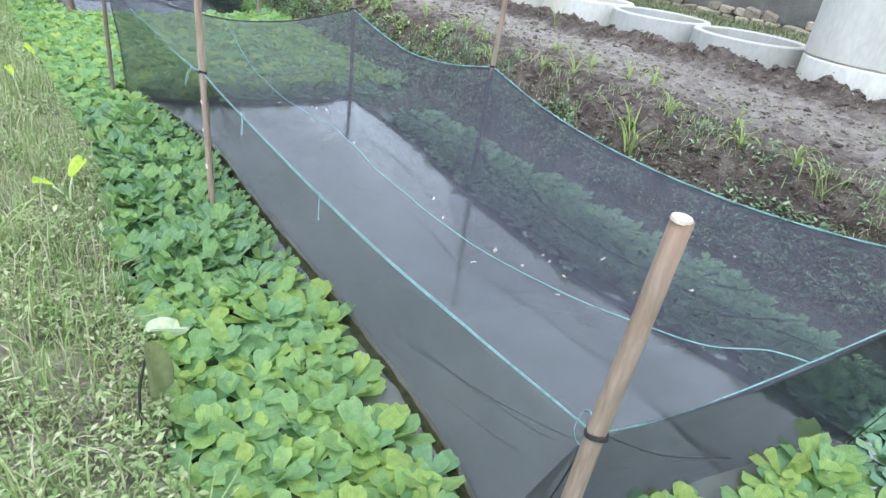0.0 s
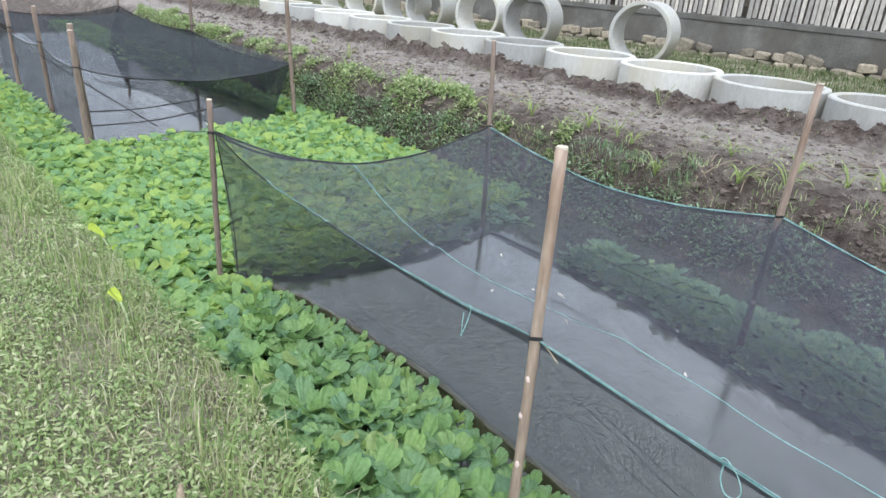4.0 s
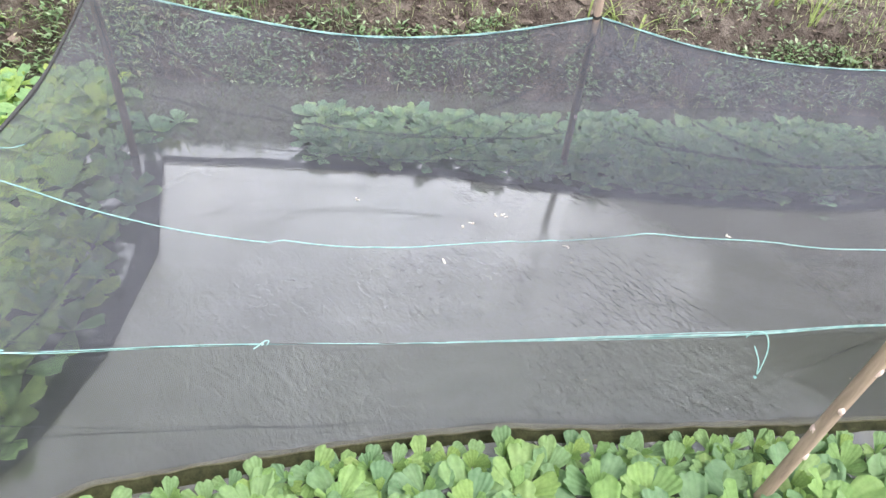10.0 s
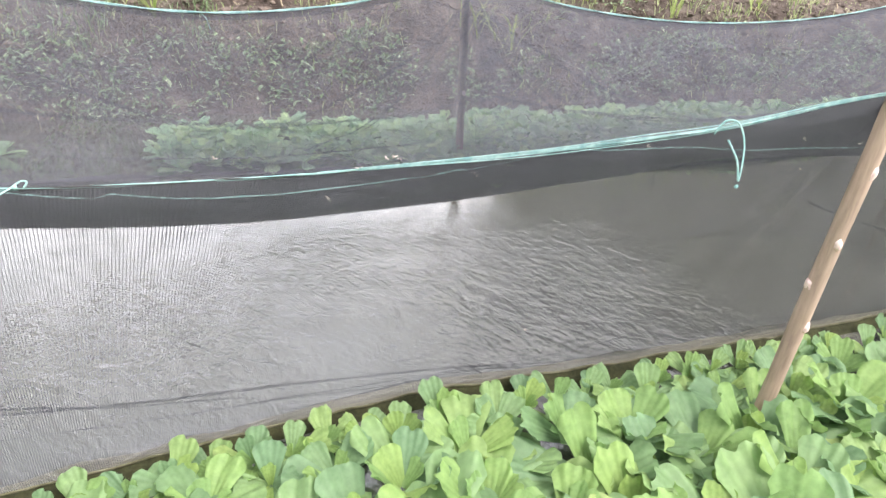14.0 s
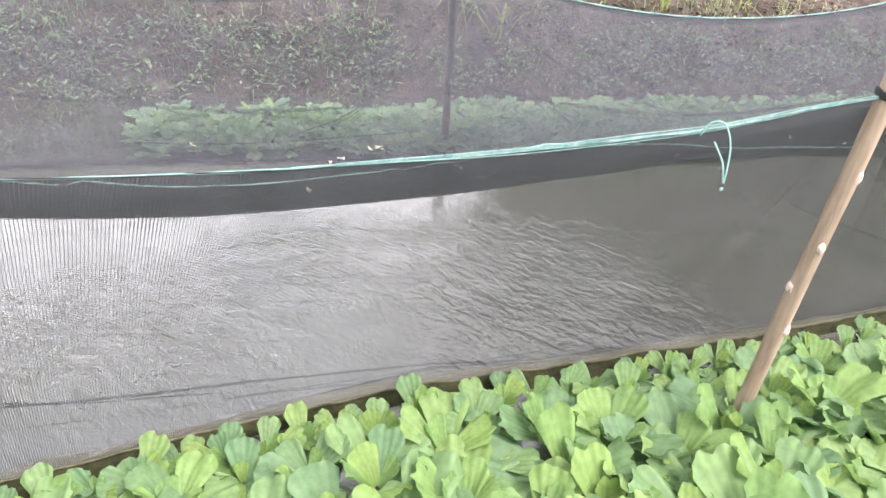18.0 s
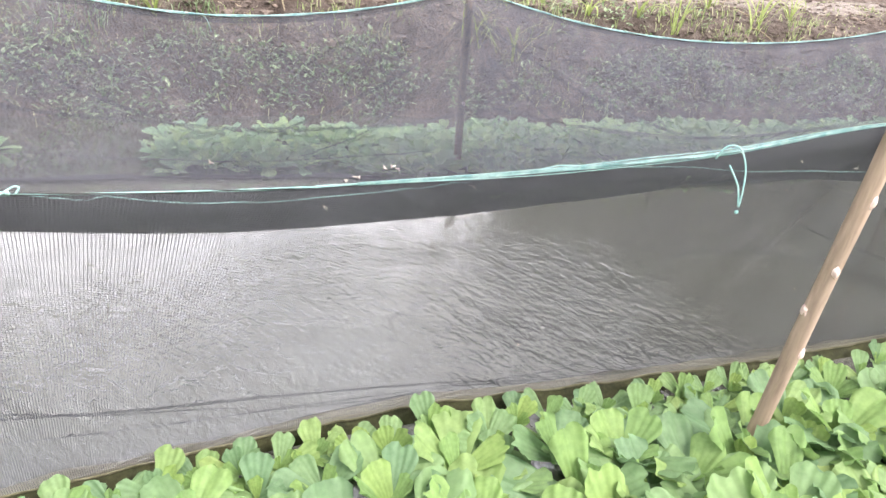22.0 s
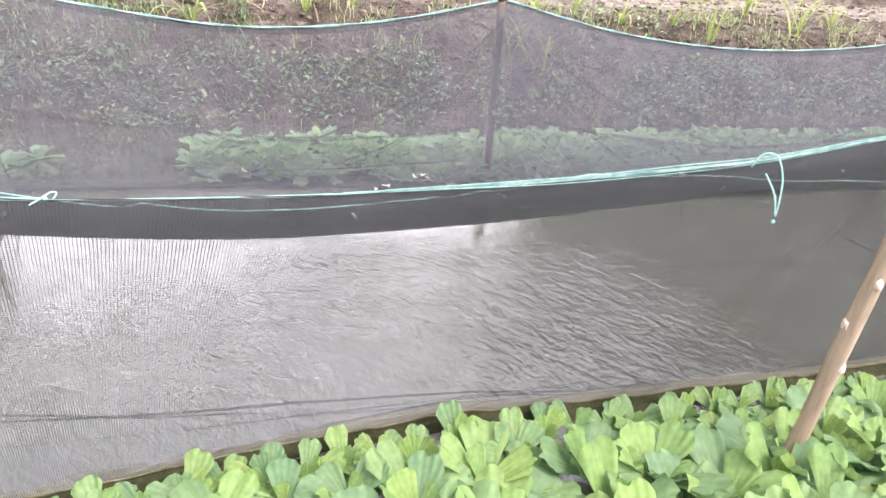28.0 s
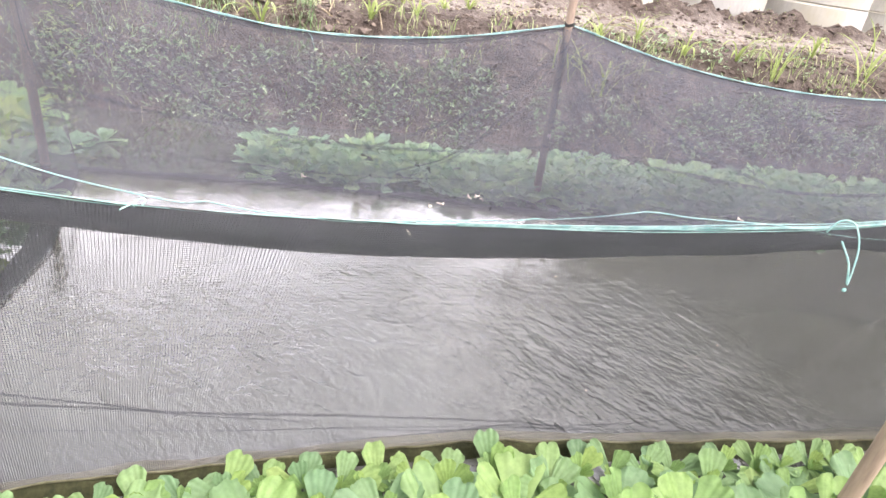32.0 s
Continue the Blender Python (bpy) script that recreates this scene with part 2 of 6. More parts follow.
def water_material():
    m, t, out = nodes("pond_water")
    p = t.nodes.new("ShaderNodeBsdfPrincipled")
    col = ramp(t, noise_tex(t, 1.3, 5), [(0.3, (0.085, 0.088, 0.076)), (0.7, (0.12, 0.123, 0.106))])
    t.links.new(col, p.inputs["Base Color"])
    p.inputs["Roughness"].default_value, p.inputs["IOR"].default_value = 0.05, 1.33
    g = t.nodes.new("ShaderNodeBsdfGlossy")
    g.inputs["Roughness"].default_value, g.inputs["Color"].default_value = 0.012, (0.82, 0.825, 0.85, 1)
    f = t.nodes.new("ShaderNodeFresnel")
    f.inputs["IOR"].default_value = 1.33
    k = t.nodes.new("ShaderNodeMath")
    k.operation, k.use_clamp = "MULTIPLY_ADD", True
    k.inputs[1].default_value, k.inputs[2].default_value = 2.2, WATER_FILM
    t.links.new(f.outputs["Fac"], k.inputs[0])
    # small fish ripples, two sizes, strongest over the middle of the pen, broken up by calm patches
    co = t.nodes.new("ShaderNodeTexCoord")
    turn = t.nodes.new("ShaderNodeMapping")
    turn.inputs["Rotation"].default_value = (0, 0, radians(-24))
    t.links.new(co.outputs["Object"], turn.inputs["Vector"])

    def crests(scale, detail, long):
        mp = t.nodes.new("ShaderNodeMapping")
        mp.inputs["Scale"].default_value = (long, 1.0, 1.0)
        n = t.nodes.new("ShaderNodeTexNoise")
        n.inputs["Scale"].default_value, n.inputs["Detail"].default_value, n.inputs["Roughness"].default_value = scale, detail, 0.5
        n.inputs["Distortion"].default_value = 1.1
        t.links.new(turn.outputs["Vector"], mp.inputs["Vector"])
        t.links.new(mp.outputs["Vector"], n.inputs["Vector"])
        return n.outputs["Fac"]

    a, c = crests(24, 1.6, 0.58), crests(60, 1.5, 0.7)
    sep = t.nodes.new("ShaderNodeSeparateXYZ")
    t.links.new(co.outputs["Object"], sep.inputs["Vector"])

    def fade(axis, lo, hi, at_lo, at_hi):
        r = t.nodes.new("ShaderNodeMapRange")
        r.interpolation_type = "SMOOTHSTEP"
        for key, v in (("From Min", lo), ("From Max", hi), ("To Min", at_lo), ("To Max", at_hi)):
            r.inputs[key].default_value = v
        t.links.new(sep.outputs[axis], r.inputs["Value"])
        return r.outputs["Result"]

    calm = ramp(t, noise_tex(t, 2.1, 3), [(0.36, (0.35, 0.35, 0.35)), (0.60, (1, 1, 1))])
    for part_mask in (fade("X", 0.95, 1.35, 1.0, 0.10), fade("Y", 1.2, 1.8, 1.0, 0.3), fade("Y", -0.5, 0.08, 0.06, 1.0)):
        calm = mix_rgb(t, 1.0, calm, part_mask, "MULTIPLY")
    s = t.nodes.new("ShaderNodeMath")
    s.operation = "MULTIPLY_ADD"
    s.inputs[1].default_value = 0.50
    t.links.new(c, s.inputs[0])
    t.links.new(a, s.inputs[2])
    q = t.nodes.new("ShaderNodeMath")
    q.operation = "MULTIPLY"
    t.links.new(s.outputs[0], q.inputs[0])
    t.links.new(calm, q.inputs[1])
    b = t.nodes.new("ShaderNodeBump")
    b.inputs["Strength"].default_value, b.inputs["Distance"].default_value = 0.7, RIPPLE
    t.links.new(q.outputs[0], b.inputs["Height"])
    for sh in (p, g, f):
        t.links.new(b.outputs["Normal"], sh.inputs["Normal"])
    mx = t.nodes.new("ShaderNodeMixShader")
    t.links.new(k.outputs[0], mx.inputs["Fac"])
    t.links.new(p.outputs["BSDF"], mx.inputs[1])
    t.links.new(g.outputs["BSDF"], mx.inputs[2])
    t.links.new(mx.outputs["Shader"], out.inputs["Surface"])
    return m


WATER_FILM, RIPPLE = 0.10, 0.0125


def ground_material():
    """Bare brown earth of the banks, paler where it is trodden, and mown turf soil on the grassy side."""
    m, t, out = nodes("earth")
    p = t.nodes.new("ShaderNodeBsdfPrincipled")
    geo = t.nodes.new("ShaderNodeNewGeometry")
    sep = t.nodes.new("ShaderNodeSeparateXYZ")
    t.links.new(geo.outputs["Position"], sep.inputs["Vector"])
    big, mid, fine = noise_tex(t, 1.6, 6), noise_tex(t, 9, 8), noise_tex(t, 70, 8)
    earth = ramp(t, mid, [(0.28, (0.052, 0.038, 0.032)), (0.5, (0.128, 0.102, 0.088)), (0.70, (0.235, 0.196, 0.172))])
    trodden = ramp(t, mid, [(0.28, (0.17, 0.145, 0.128)), (0.5, (0.30, 0.262, 0.236)), (0.72, (0.43, 0.388, 0.35))])
    turf = ramp(t, mid, [(0.28, (0.11, 0.105, 0.07)), (0.5, (0.28, 0.265, 0.18)), (0.72, (0.46, 0.43, 0.32))])

    def band(at, width, noisy=0.35):
        a = t.nodes.new("ShaderNodeMath")
        a.operation = "MULTIPLY_ADD"
        a.inputs[1].default_value, a.inputs[2].default_value = noisy * 2, -noisy
        t.links.new(big, a.inputs[0])
        s = t.nodes.new("ShaderNodeMath")
        t.links.new(sep.outputs["X"], s.inputs[0])
        t.links.new(a.outputs[0], s.inputs[1])
        r = t.nodes.new("ShaderNodeMapRange")
        r.inputs["From Min"].default_value, r.inputs["From Max"].default_value = at - width, at + width
        t.links.new(s.outputs[0], r.inputs["Value"])
        return r.outputs["Result"]

    col = mix_rgb(t, band(0.8, 0.1, 0.0), turf, earth)
    col = mix_rgb(t, band(3.30, 0.28, 0.5), col, trodden)
    col = mix_rgb(t, band(4.52, 0.10, 0.25), col, earth)
    col = mix_rgb(t, band(6.1, 0.3), col, turf)
    col = mix_rgb(t, 1.0, col, ramp(t, fine, [(0.25, (0.6, 0.6, 0.6)), (0.75, (1.3, 1.3, 1.3))]), "MULTIPLY")
    t.links.new(col, p.inputs["Base Color"])
    p.inputs["Roughness"].default_value, p.inputs["Specular IOR Level"].default_value = 0.92, 0.2
    b = t.nodes.new("ShaderNodeBump")
    b.inputs["Strength"].default_value, b.inputs["Distance"].default_value = 1.0, 0.075
    t.links.new(mix_rgb(t, 0.5, mid, fine), b.inputs["Height"])
    t.links.new(b.outputs["Normal"], p.inputs["Normal"])
    t.links.new(p.outputs["BSDF"], out.inputs["Surface"])
    return m


M_GROUND = ground_material()
M_WATER = water_material()
M_NET = netting("black_netting", 0.0030, 0.20, (0.044, 0.048, 0.058))
M_NET_THIN = netting("thin_netting", 0.0036, 0.148, (0.074, 0.078, 0.086))
# same cloth on the far sides, threads coloured bluer for the haze there
M_NET_FAR = netting("hazy_far_netting", 0.0032, 0.100, (0.044, 0.049, 0.068))
# as above, with a closer mesh to darken the view through it
M_NET_FAR_B = netting("darkened_far_netting", 0.0032, 0.19, (0.046, 0.050, 0.074))
M_NET_DENSE = netting("dense_netting", 0.0027, 0.38, (0.036, 0.038, 0.046))
M_COVER = netting("cover_netting", 0.0036, 0.084, (0.084, 0.086, 0.100))
M_CREASE = netting("folded_netting", 0.0030, 0.29, (0.050, 0.053, 0.064))
M_FLAP = netting("doubled_netting", 0.0036, 0.46, (0.042, 0.043, 0.052))
M_WATERLINE = netting("scummed_netting", 0.0036, 0.30, (0.235, 0.22, 0.18))
M_NET_DARK = netting("shade_netting", 0.004, 0.36, (0.022, 0.026, 0.031))
M_HEM = surface("algae_hem", [(0.3, (0.016, 0.019, 0.008)), (0.7, (0.058, 0.060, 0.026))], 30, 160, 0.9, 0.4, 0.004)
M_HEMLINE = surface("dried_hem", [(0.3, (0.08, 0.076, 0.04)), (0.7, (0.20, 0.19, 0.13))], 30, 160, 0.9, 0.4, 0.003)
M_ROPE = surface("green_rope", [(0.3, (0.13, 0.29, 0.29)), (0.7, (0.34, 0.49, 0.48))], 60, 400, 0.7, 0.6, 0.002)
M_CORD = surface("pale_cord", [(0.3, (0.17, 0.38, 0.37)), (0.7, (0.36, 0.54, 0.52))], 60, 400, 0.7, 0.6, 0.002)
M_STRING = surface("black_string", [(0.3, (0.02, 0.02, 0.02)), (0.7, (0.04, 0.04, 0.04))], 60, 300, 0.6)
M_WOOD = surface("weathered_pole", [(0.25, (0.20, 0.145, 0.115)), (0.55, (0.33, 0.255, 0.21)), (0.8, (0.45, 0.37, 0.32))], 9, 90, 0.75, 0.35, 0.003, (1, 1, 0.12), (0.20, 0.12, 0.08), vary="object")
M_CUT = surface("cut_wood", [(0.3, (0.48, 0.40, 0.31)), (0.7, (0.64, 0.57, 0.46))], 40, 200, 0.8)
M_EGG = surface("snail_eggs", [(0.3, (0.75, 0.52, 0.47)), (0.7, (0.85, 0.70, 0.66))], 90, 400, 0.7, 0.8, 0.003)
M_CONCRETE = surface("pale_concrete", [(0.25, (0.46, 0.45, 0.42)), (0.55, (0.54, 0.535, 0.515)), (0.8, (0.59, 0.585, 0.57))], 2.6, 34, 0.88, 0.3, 0.004, (1, 1, 0.35), (0.47, 0.44, 0.35), vary="object", grain=0.4)
M_WALL = surface("grey_render", [(0.25, (0.09, 0.086, 0.075)), (0.55, (0.17, 0.162, 0.15)), (0.8, (0.27, 0.257, 0.235))], 2, 50, 0.9, 0.4, 0.006, stain=(0.11, 0.10, 0.085))
M_BLOCK = surface("concrete_block", [(0.25, (0.10, 0.096, 0.087)), (0.55, (0.155, 0.148, 0.136)), (0.8, (0.23, 0.217, 0.197))], 4, 60, 0.92, 0.4, 0.006, stain=(0.10, 0.095, 0.08), vary="object")
M_STONE = surface("foundation_stone", [(0.3, (0.22, 0.19, 0.145)), (0.7, (0.40, 0.355, 0.285))], 6, 60, 0.9, 0.5, 0.006, vary="object")
M_SLAT = surface("bleached_slat", [(0.25, (0.34, 0.31, 0.285)), (0.5, (0.54, 0.51, 0.475)), (0.8, (0.70, 0.68, 0.65))], 5, 70, 0.85, 0.4, 0.004, (1, 1, 0.15), (0.25, 0.22, 0.19), vary="object")
M_RAIL = surface("dark_rail", [(0.3, (0.10, 0.085, 0.07)), (0.7, (0.18, 0.155, 0.13))], 5, 60, 0.85)
M_SACK = surface("woven_sack", [(0.3, (0.50, 0.44, 0.36)), (0.7, (0.62, 0.57, 0.49))], 3, 60, 0.8, 0.4, 0.01, stain=(0.36, 0.29, 0.21))
M_BOARD = surface("white_board", [(0.3, (0.60, 0.60, 0.57)), (0.7, (0.82, 0.82, 0.80))], 4, 50, 0.7, 0.3, 0.003, (1, 0.2, 1), (0.16, 0.15, 0.13))
M_CLOD = surface("earth_clod", [(0.3, (0.078, 0.061, 0.053)), (0.7, (0.205, 0.165, 0.145))], 14, 90, 0.95, 0.8, 0.01, vary="island")
M_HOUSE = surface("stained_render", [(0.25, (0.23, 0.234, 0.214)), (0.55, (0.28, 0.286, 0.262)), (0.8, (0.33, 0.336, 0.31))], 0.8, 20, 0.9, 0.3, 0.006, (1, 1, 0.3), (0.10, 0.10, 0.085))
M_TWIG = surface("dry_twig", [(0.3, (0.22, 0.17, 0.11)), (0.7, (0.42, 0.35, 0.25))], 14, 90, 0.9)
M_PETAL = surface("white_petal", [(0.3, (0.50, 0.45, 0.38)), (0.7, (0.72, 0.68, 0.62))], 30, 200, 0.6)
M_FROND = leafy("lettuce_leaf", [(0.0, (0.165, 0.285, 0.160)), (0.4, (0.195, 0.32, 0.155)), (0.8, (0.225, 0.355, 0.150)), (0.97, (0.26, 0.385, 0.145)), (1.0, (0.30, 0.385, 0.15))], "object", 0.34, 0.55, 1.5)
M_FROND_IN = leafy("young_lettuce_leaf", [(0.0, (0.225, 0.37, 0.15)), (0.6, (0.26, 0.405, 0.145)), (1.0, (0.305, 0.435, 0.145))], "object", 0.40, 0.55, 1.5)
M_FROND_FAR = leafy("lettuce_mat", [(0.0, (0.25, 0.42, 0.22)), (0.5, (0.34, 0.50, 0.19)), (0.9, (0.41, 0.55, 0.16)), (1.0, (0.43, 0.54, 0.16))], "island", 0.48, 0.6, 2.3)
# bluer, duller leaf colour puts the haze of the net into the strip
M_FROND_STRIP = leafy("lettuce_strip", [(0.0, (0.22, 0.37, 0.26)), (0.5, (0.29, 0.45, 0.29)), (1.0, (0.37, 0.52, 0.27))], "island", 0.4, 0.6, 2.3)
M_GRASS = leafy("grass_blade", [(0.0, (0.19, 0.30, 0.09)), (0.35, (0.31, 0.41, 0.15)), (0.6, (0.38, 0.43, 0.19)), (0.8, (0.50, 0.48, 0.30)), (1.0, (0.60, 0.56, 0.42))], "island", 0.35, 0.6)
M_TURF = leafy("turf_leaf", [(0.0, (0.19, 0.28, 0.10)), (0.5, (0.33, 0.42, 0.18)), (0.85, (0.48, 0.53, 0.29)), (1.0, (0.60, 0.58, 0.40))], "island", 0.35, 0.6)
M_STRAW = surface("dry_straw", [(0.3, (0.34, 0.28, 0.19)), (0.7, (0.56, 0.49, 0.37))], 20, 90, 0.9, vary="island")
M_WEED = leafy("weed_leaf", [(0.0, (0.13, 0.21, 0.09)), (0.45, (0.21, 0.32, 0.17)), (0.8, (0.31, 0.42, 0.25)), (1.0, (0.45, 0.53, 0.38))], "island", 0.3, 0.5)
M_SEEDLING = leafy("seedling_leaf", [(0.0, (0.15, 0.26, 0.07)), (0.5, (0.28, 0.38, 0.12)), (0.8, (0.44, 0.45, 0.20)), (1.0, (0.58, 0.52, 0.32))], "island", 0.4, 0.5)
M_DULL = leafy("dull_grass", [(0.0, (0.09, 0.13, 0.055)), (0.5, (0.16, 0.205, 0.09)), (1.0, (0.29, 0.29, 0.17))], "island", 0.3, 0.6)
M_TARO = leafy("yellow_green_leaf", [(0.0, (0.42, 0.56, 0.06)), (1.0, (0.58, 0.66, 0.10))], "object", 0.4, 0.45)
M_PALE = leafy("pale_leaf_back", [(0.0, (0.62, 0.70, 0.42)), (1.0, (0.70, 0.76, 0.52))], "object", 0.3, 0.5)
M_OLIVE = leafy("olive_leaf", [(0.0, (0.20, 0.23, 0.10)), (1.0, (0.25, 0.28, 0.13))], "object", 0.3, 0.5)

# ---- mesh helpers ----
rng = np.random.RandomState(7)


def mesh(name, verts, faces, mat, smooth=False, uvs=None):
    me = bpy.data.meshes.new(name)
    me.from_pydata([tuple(v) for v in verts], [], [tuple(f) for f in faces])
    if uvs is not None:
        layer = me.uv_layers.new(name="UVMap")
        idx = np.empty(len(me.loops), dtype=np.int32)
        me.loops.foreach_get("vertex_index", idx)
        layer.data.foreach_set("uv", np.asarray(uvs, dtype=np.float32)[idx].ravel())
    me.materials.append(mat)
    if smooth:
        me.polygons.foreach_set("use_smooth", [True] * len(me.polygons))
    me.update()
    return me


def put(name, me, parent=None, label="", m=None):
    """A mesh object, under its thing if one is given."""
    ob = new(name, me)
    if parent:
        ob.parent = parent
    if m is not None:
        ob.matrix_basis = m
    if label:
        ob["label"] = label
    return ob


def thing(name, label, category, group="", kind="", m=None):
    ob = new(name)
    ob.empty_display_size = 0.1
    if m is not None:
        ob.matrix_basis = m
    return tagged(ob, label, category, group, kind)


def join(pieces):
    """Verts and faces of several pieces in one."""
    v, f, n = [], [], 0
    for pv, pf in pieces:
        v += [tuple(p) for p in pv]
        f += [tuple(i + n for i in face) for face in pf]
        n += len(pv)
    return v, f


def tube(points, radius, seg=8, caps=True, flat=1.0, wobble=0.0, seed=0):
    """A round bar along points; radius may be one number or one for each point."""
    r0 = np.random.RandomState(seed)
    pts = [Vector(p) for p in points]
    rad = [radius] * len(pts) if isinstance(radius, (int, float)) else list(radius)
    verts, faces, side = [], [], None
    for i, p in enumerate(pts):
        d = (pts[min(i + 1, len(pts) - 1)] - pts[max(i - 1, 0)]).normalized()
        if side is None:
            side = d.orthogonal().normalized()
        side = (side - d * side.dot(d)).normalized()
        up = d.cross(side)
        for k in range(seg):
            a = 2 * math.pi * k / seg
            rr = rad[i] * (1 + wobble * (r0.rand() - 0.5))
            verts.append(p + side * (math.cos(a) * rr) + up * (math.sin(a) * rr * flat))
    for i in range(len(pts) - 1):
        for k in range(seg):
            j = (k + 1) % seg
            faces.append((i * seg + k, i * seg + j, (i + 1) * seg + j, (i + 1) * seg + k))
    if caps:
        faces.append(tuple(reversed(range(seg))))
        faces.append(tuple(range((len(pts) - 1) * seg, len(pts) * seg)))
    return verts, faces


def curve(knots, n):
    """A smooth line of n + 1 points through knots."""
    k = [Vector(p) for p in knots]
    out = []
    for i in range(n + 1):
        u = i / n * (len(k) - 1)
        j = min(int(u), len(k) - 2)
        f = u - j
        a, b, c, d = k[max(j - 1, 0)], k[j], k[j + 1], k[min(j + 2, len(k) - 1)]
        out.append(0.5 * (2 * b + (c - a) * f + (2 * a - 5 * b + 4 * c - d) * f * f + (3 * b - a - 3 * c + d) * f**3))
    return out


def lathe(profile, seg=48, wob=0.0):
    """A closed profile of (radius, height), turned about z."""
    verts, faces, n = [], [], len(profile)
    for k in range(seg):
        a = 2 * math.pi * k / seg
        for r, z in profile:
            rr = r * (1 + wob * noise.noise(Vector((math.cos(a) * 2, math.sin(a) * 2, z * 3))))
            verts.append((rr * math.cos(a), rr * math.sin(a), z))
    for k in range(seg):
        j = (k + 1) % seg
        for i in range(n):
            i2 = (i + 1) % n
            faces.append((k * n + i, j * n + i, j * n + i2, k * n + i2))
    return verts, faces


def box(sx, sy, sz, bev=0.006, jitter=0.0, seed=0):
    """A block with its edges taken off, standing on z = 0."""
    bm = bmesh.new()
    bmesh.ops.create_cube(bm, size=1.0)
    r0 = np.random.RandomState(seed)
    for v in bm.verts:
        v.co = Vector((v.co.x * sx, v.co.y * sy, (v.co.z + 0.5) * sz)) + Vector(r0.uniform(-jitter, jitter, 3))
    bmesh.ops.bevel(bm, geom=bm.edges[:], offset=bev, segments=1, affect="EDGES")
    v = [tuple(x.co) for x in bm.verts]
    bm.verts.index_update()
    f = [tuple(x.index for x in p.verts) for p in bm.faces]
    bm.free()
    return v, f


def lump(r, seed, sub=1, flat=0.7):
    bm = bmesh.new()
    bmesh.ops.create_icosphere(bm, subdivisions=sub, radius=1)
    for v in bm.verts:
        k = 1 + 0.45 * noise.noise(v.co * 1.7 + Vector((seed * 3.1, seed, 0)))
        v.co = Vector((v.co.x, v.co.y, v.co.z * flat)) * r * k
    bm.verts.index_update()
    v, f = [tuple(x.co) for x in bm.verts], [tuple(x.index for x in p.verts) for p in bm.faces]
    bm.free()
    return v, f


def smooth(x, a, b):
    t = np.clip((np.asarray(x, float) - a) / (b - a), 0, 1)
    return t * t * (3 - 2 * t)


# ---- plan of the pond ----


def left_foot(y):
    return np.interp(y, [-6, -1.73, -1.35, -0.7, -0.28, 0.2, 0.47, 1.03, 1.8, 2.9, 4.6, 14, 60], [-0.72, -0.56, -0.52, -0.50, -0.46, -0.42, -0.37, -0.34, -0.33, -0.36, -0.37, -0.1, 0.7])


def right_foot(y):
    return np.interp(y, [-8, -2.7, -1.7, -0.6, 0.3, 1.3, 1.9, 2.8, 3.7, 5.5, 7, 14, 60], [2.25, 2.35, 2.42, 2.46, 2.56, 2.61, 2.64, 2.63, 2.70, 2.76, 2.80, 3.0, 5])


def strip_back(y):
    """The landward edge of the lettuce strip behind the pen."""
    return np.interp(y, [-6, -3, -1.56, 0.0, 1.2], [2.05, 2.10, 2.20, 2.26, 2.28])


def near_edge(y):
    return np.interp(y, [-2.4, -2.07, -1.89, -1.58, -1.22, -0.7, -0.25, 0.35, 0.62, 0.98, 1.36, 1.7, 1.91, 2.09], [0.0, 0.10, 0.145, 0.19, 0.21, 0.245, 0.262, 0.295, 0.33, 0.33, 0.30, 0.265, 0.17, 0.07])


def far_edge(y):
    return np.interp(y, [-2.7, -2.5, -1.3, -0.6, 0.0, 0.35, 0.57, 1.12, 1.8], [1.50, 1.47, 1.36, 1.42, 1.53, 1.62, 1.67, 1.74, 1.80])


def end_edge(x):
    return np.interp(x, [0.08, 0.37, 0.71, 1.18, 1.80], [2.1, 1.89, 1.77, 1.71, 1.79])


def start_edge(x):
    return np.interp(x, [-0.05, 0.83, 1.24, 1.5], [-2.25, -2.40, -2.49, -2.58])


def far_pen_front(x):
    return 5.15 + 0.13 * (x - 0.19)


def bumps(x, y, s):
    """Cheap rolling unevenness."""
    return (np.sin(x * 3.1 * s + 1.3 * np.sin(y * 2.3 * s)) * np.sin(y * 2.7 * s + 1.1 * np.sin(x * 1.9 * s + 2)) + 0.5 * np.sin(x * 7.3 * s + y * 3.7 * s) * np.sin(y * 6.1 * s - x * 2.2 * s + 1))


PITS = [(3.55, -0.15, 0.10, 0.22, 0.11), (3.25, -1.55, 0.10, 0.30, 0.10), (3.05, -3.1, 0.10, 0.35, 0.12), (3.35, 1.75, 0.08, 0.20, 0.07), (3.45, 4.3, 0.10, 0.30, 0.09)]


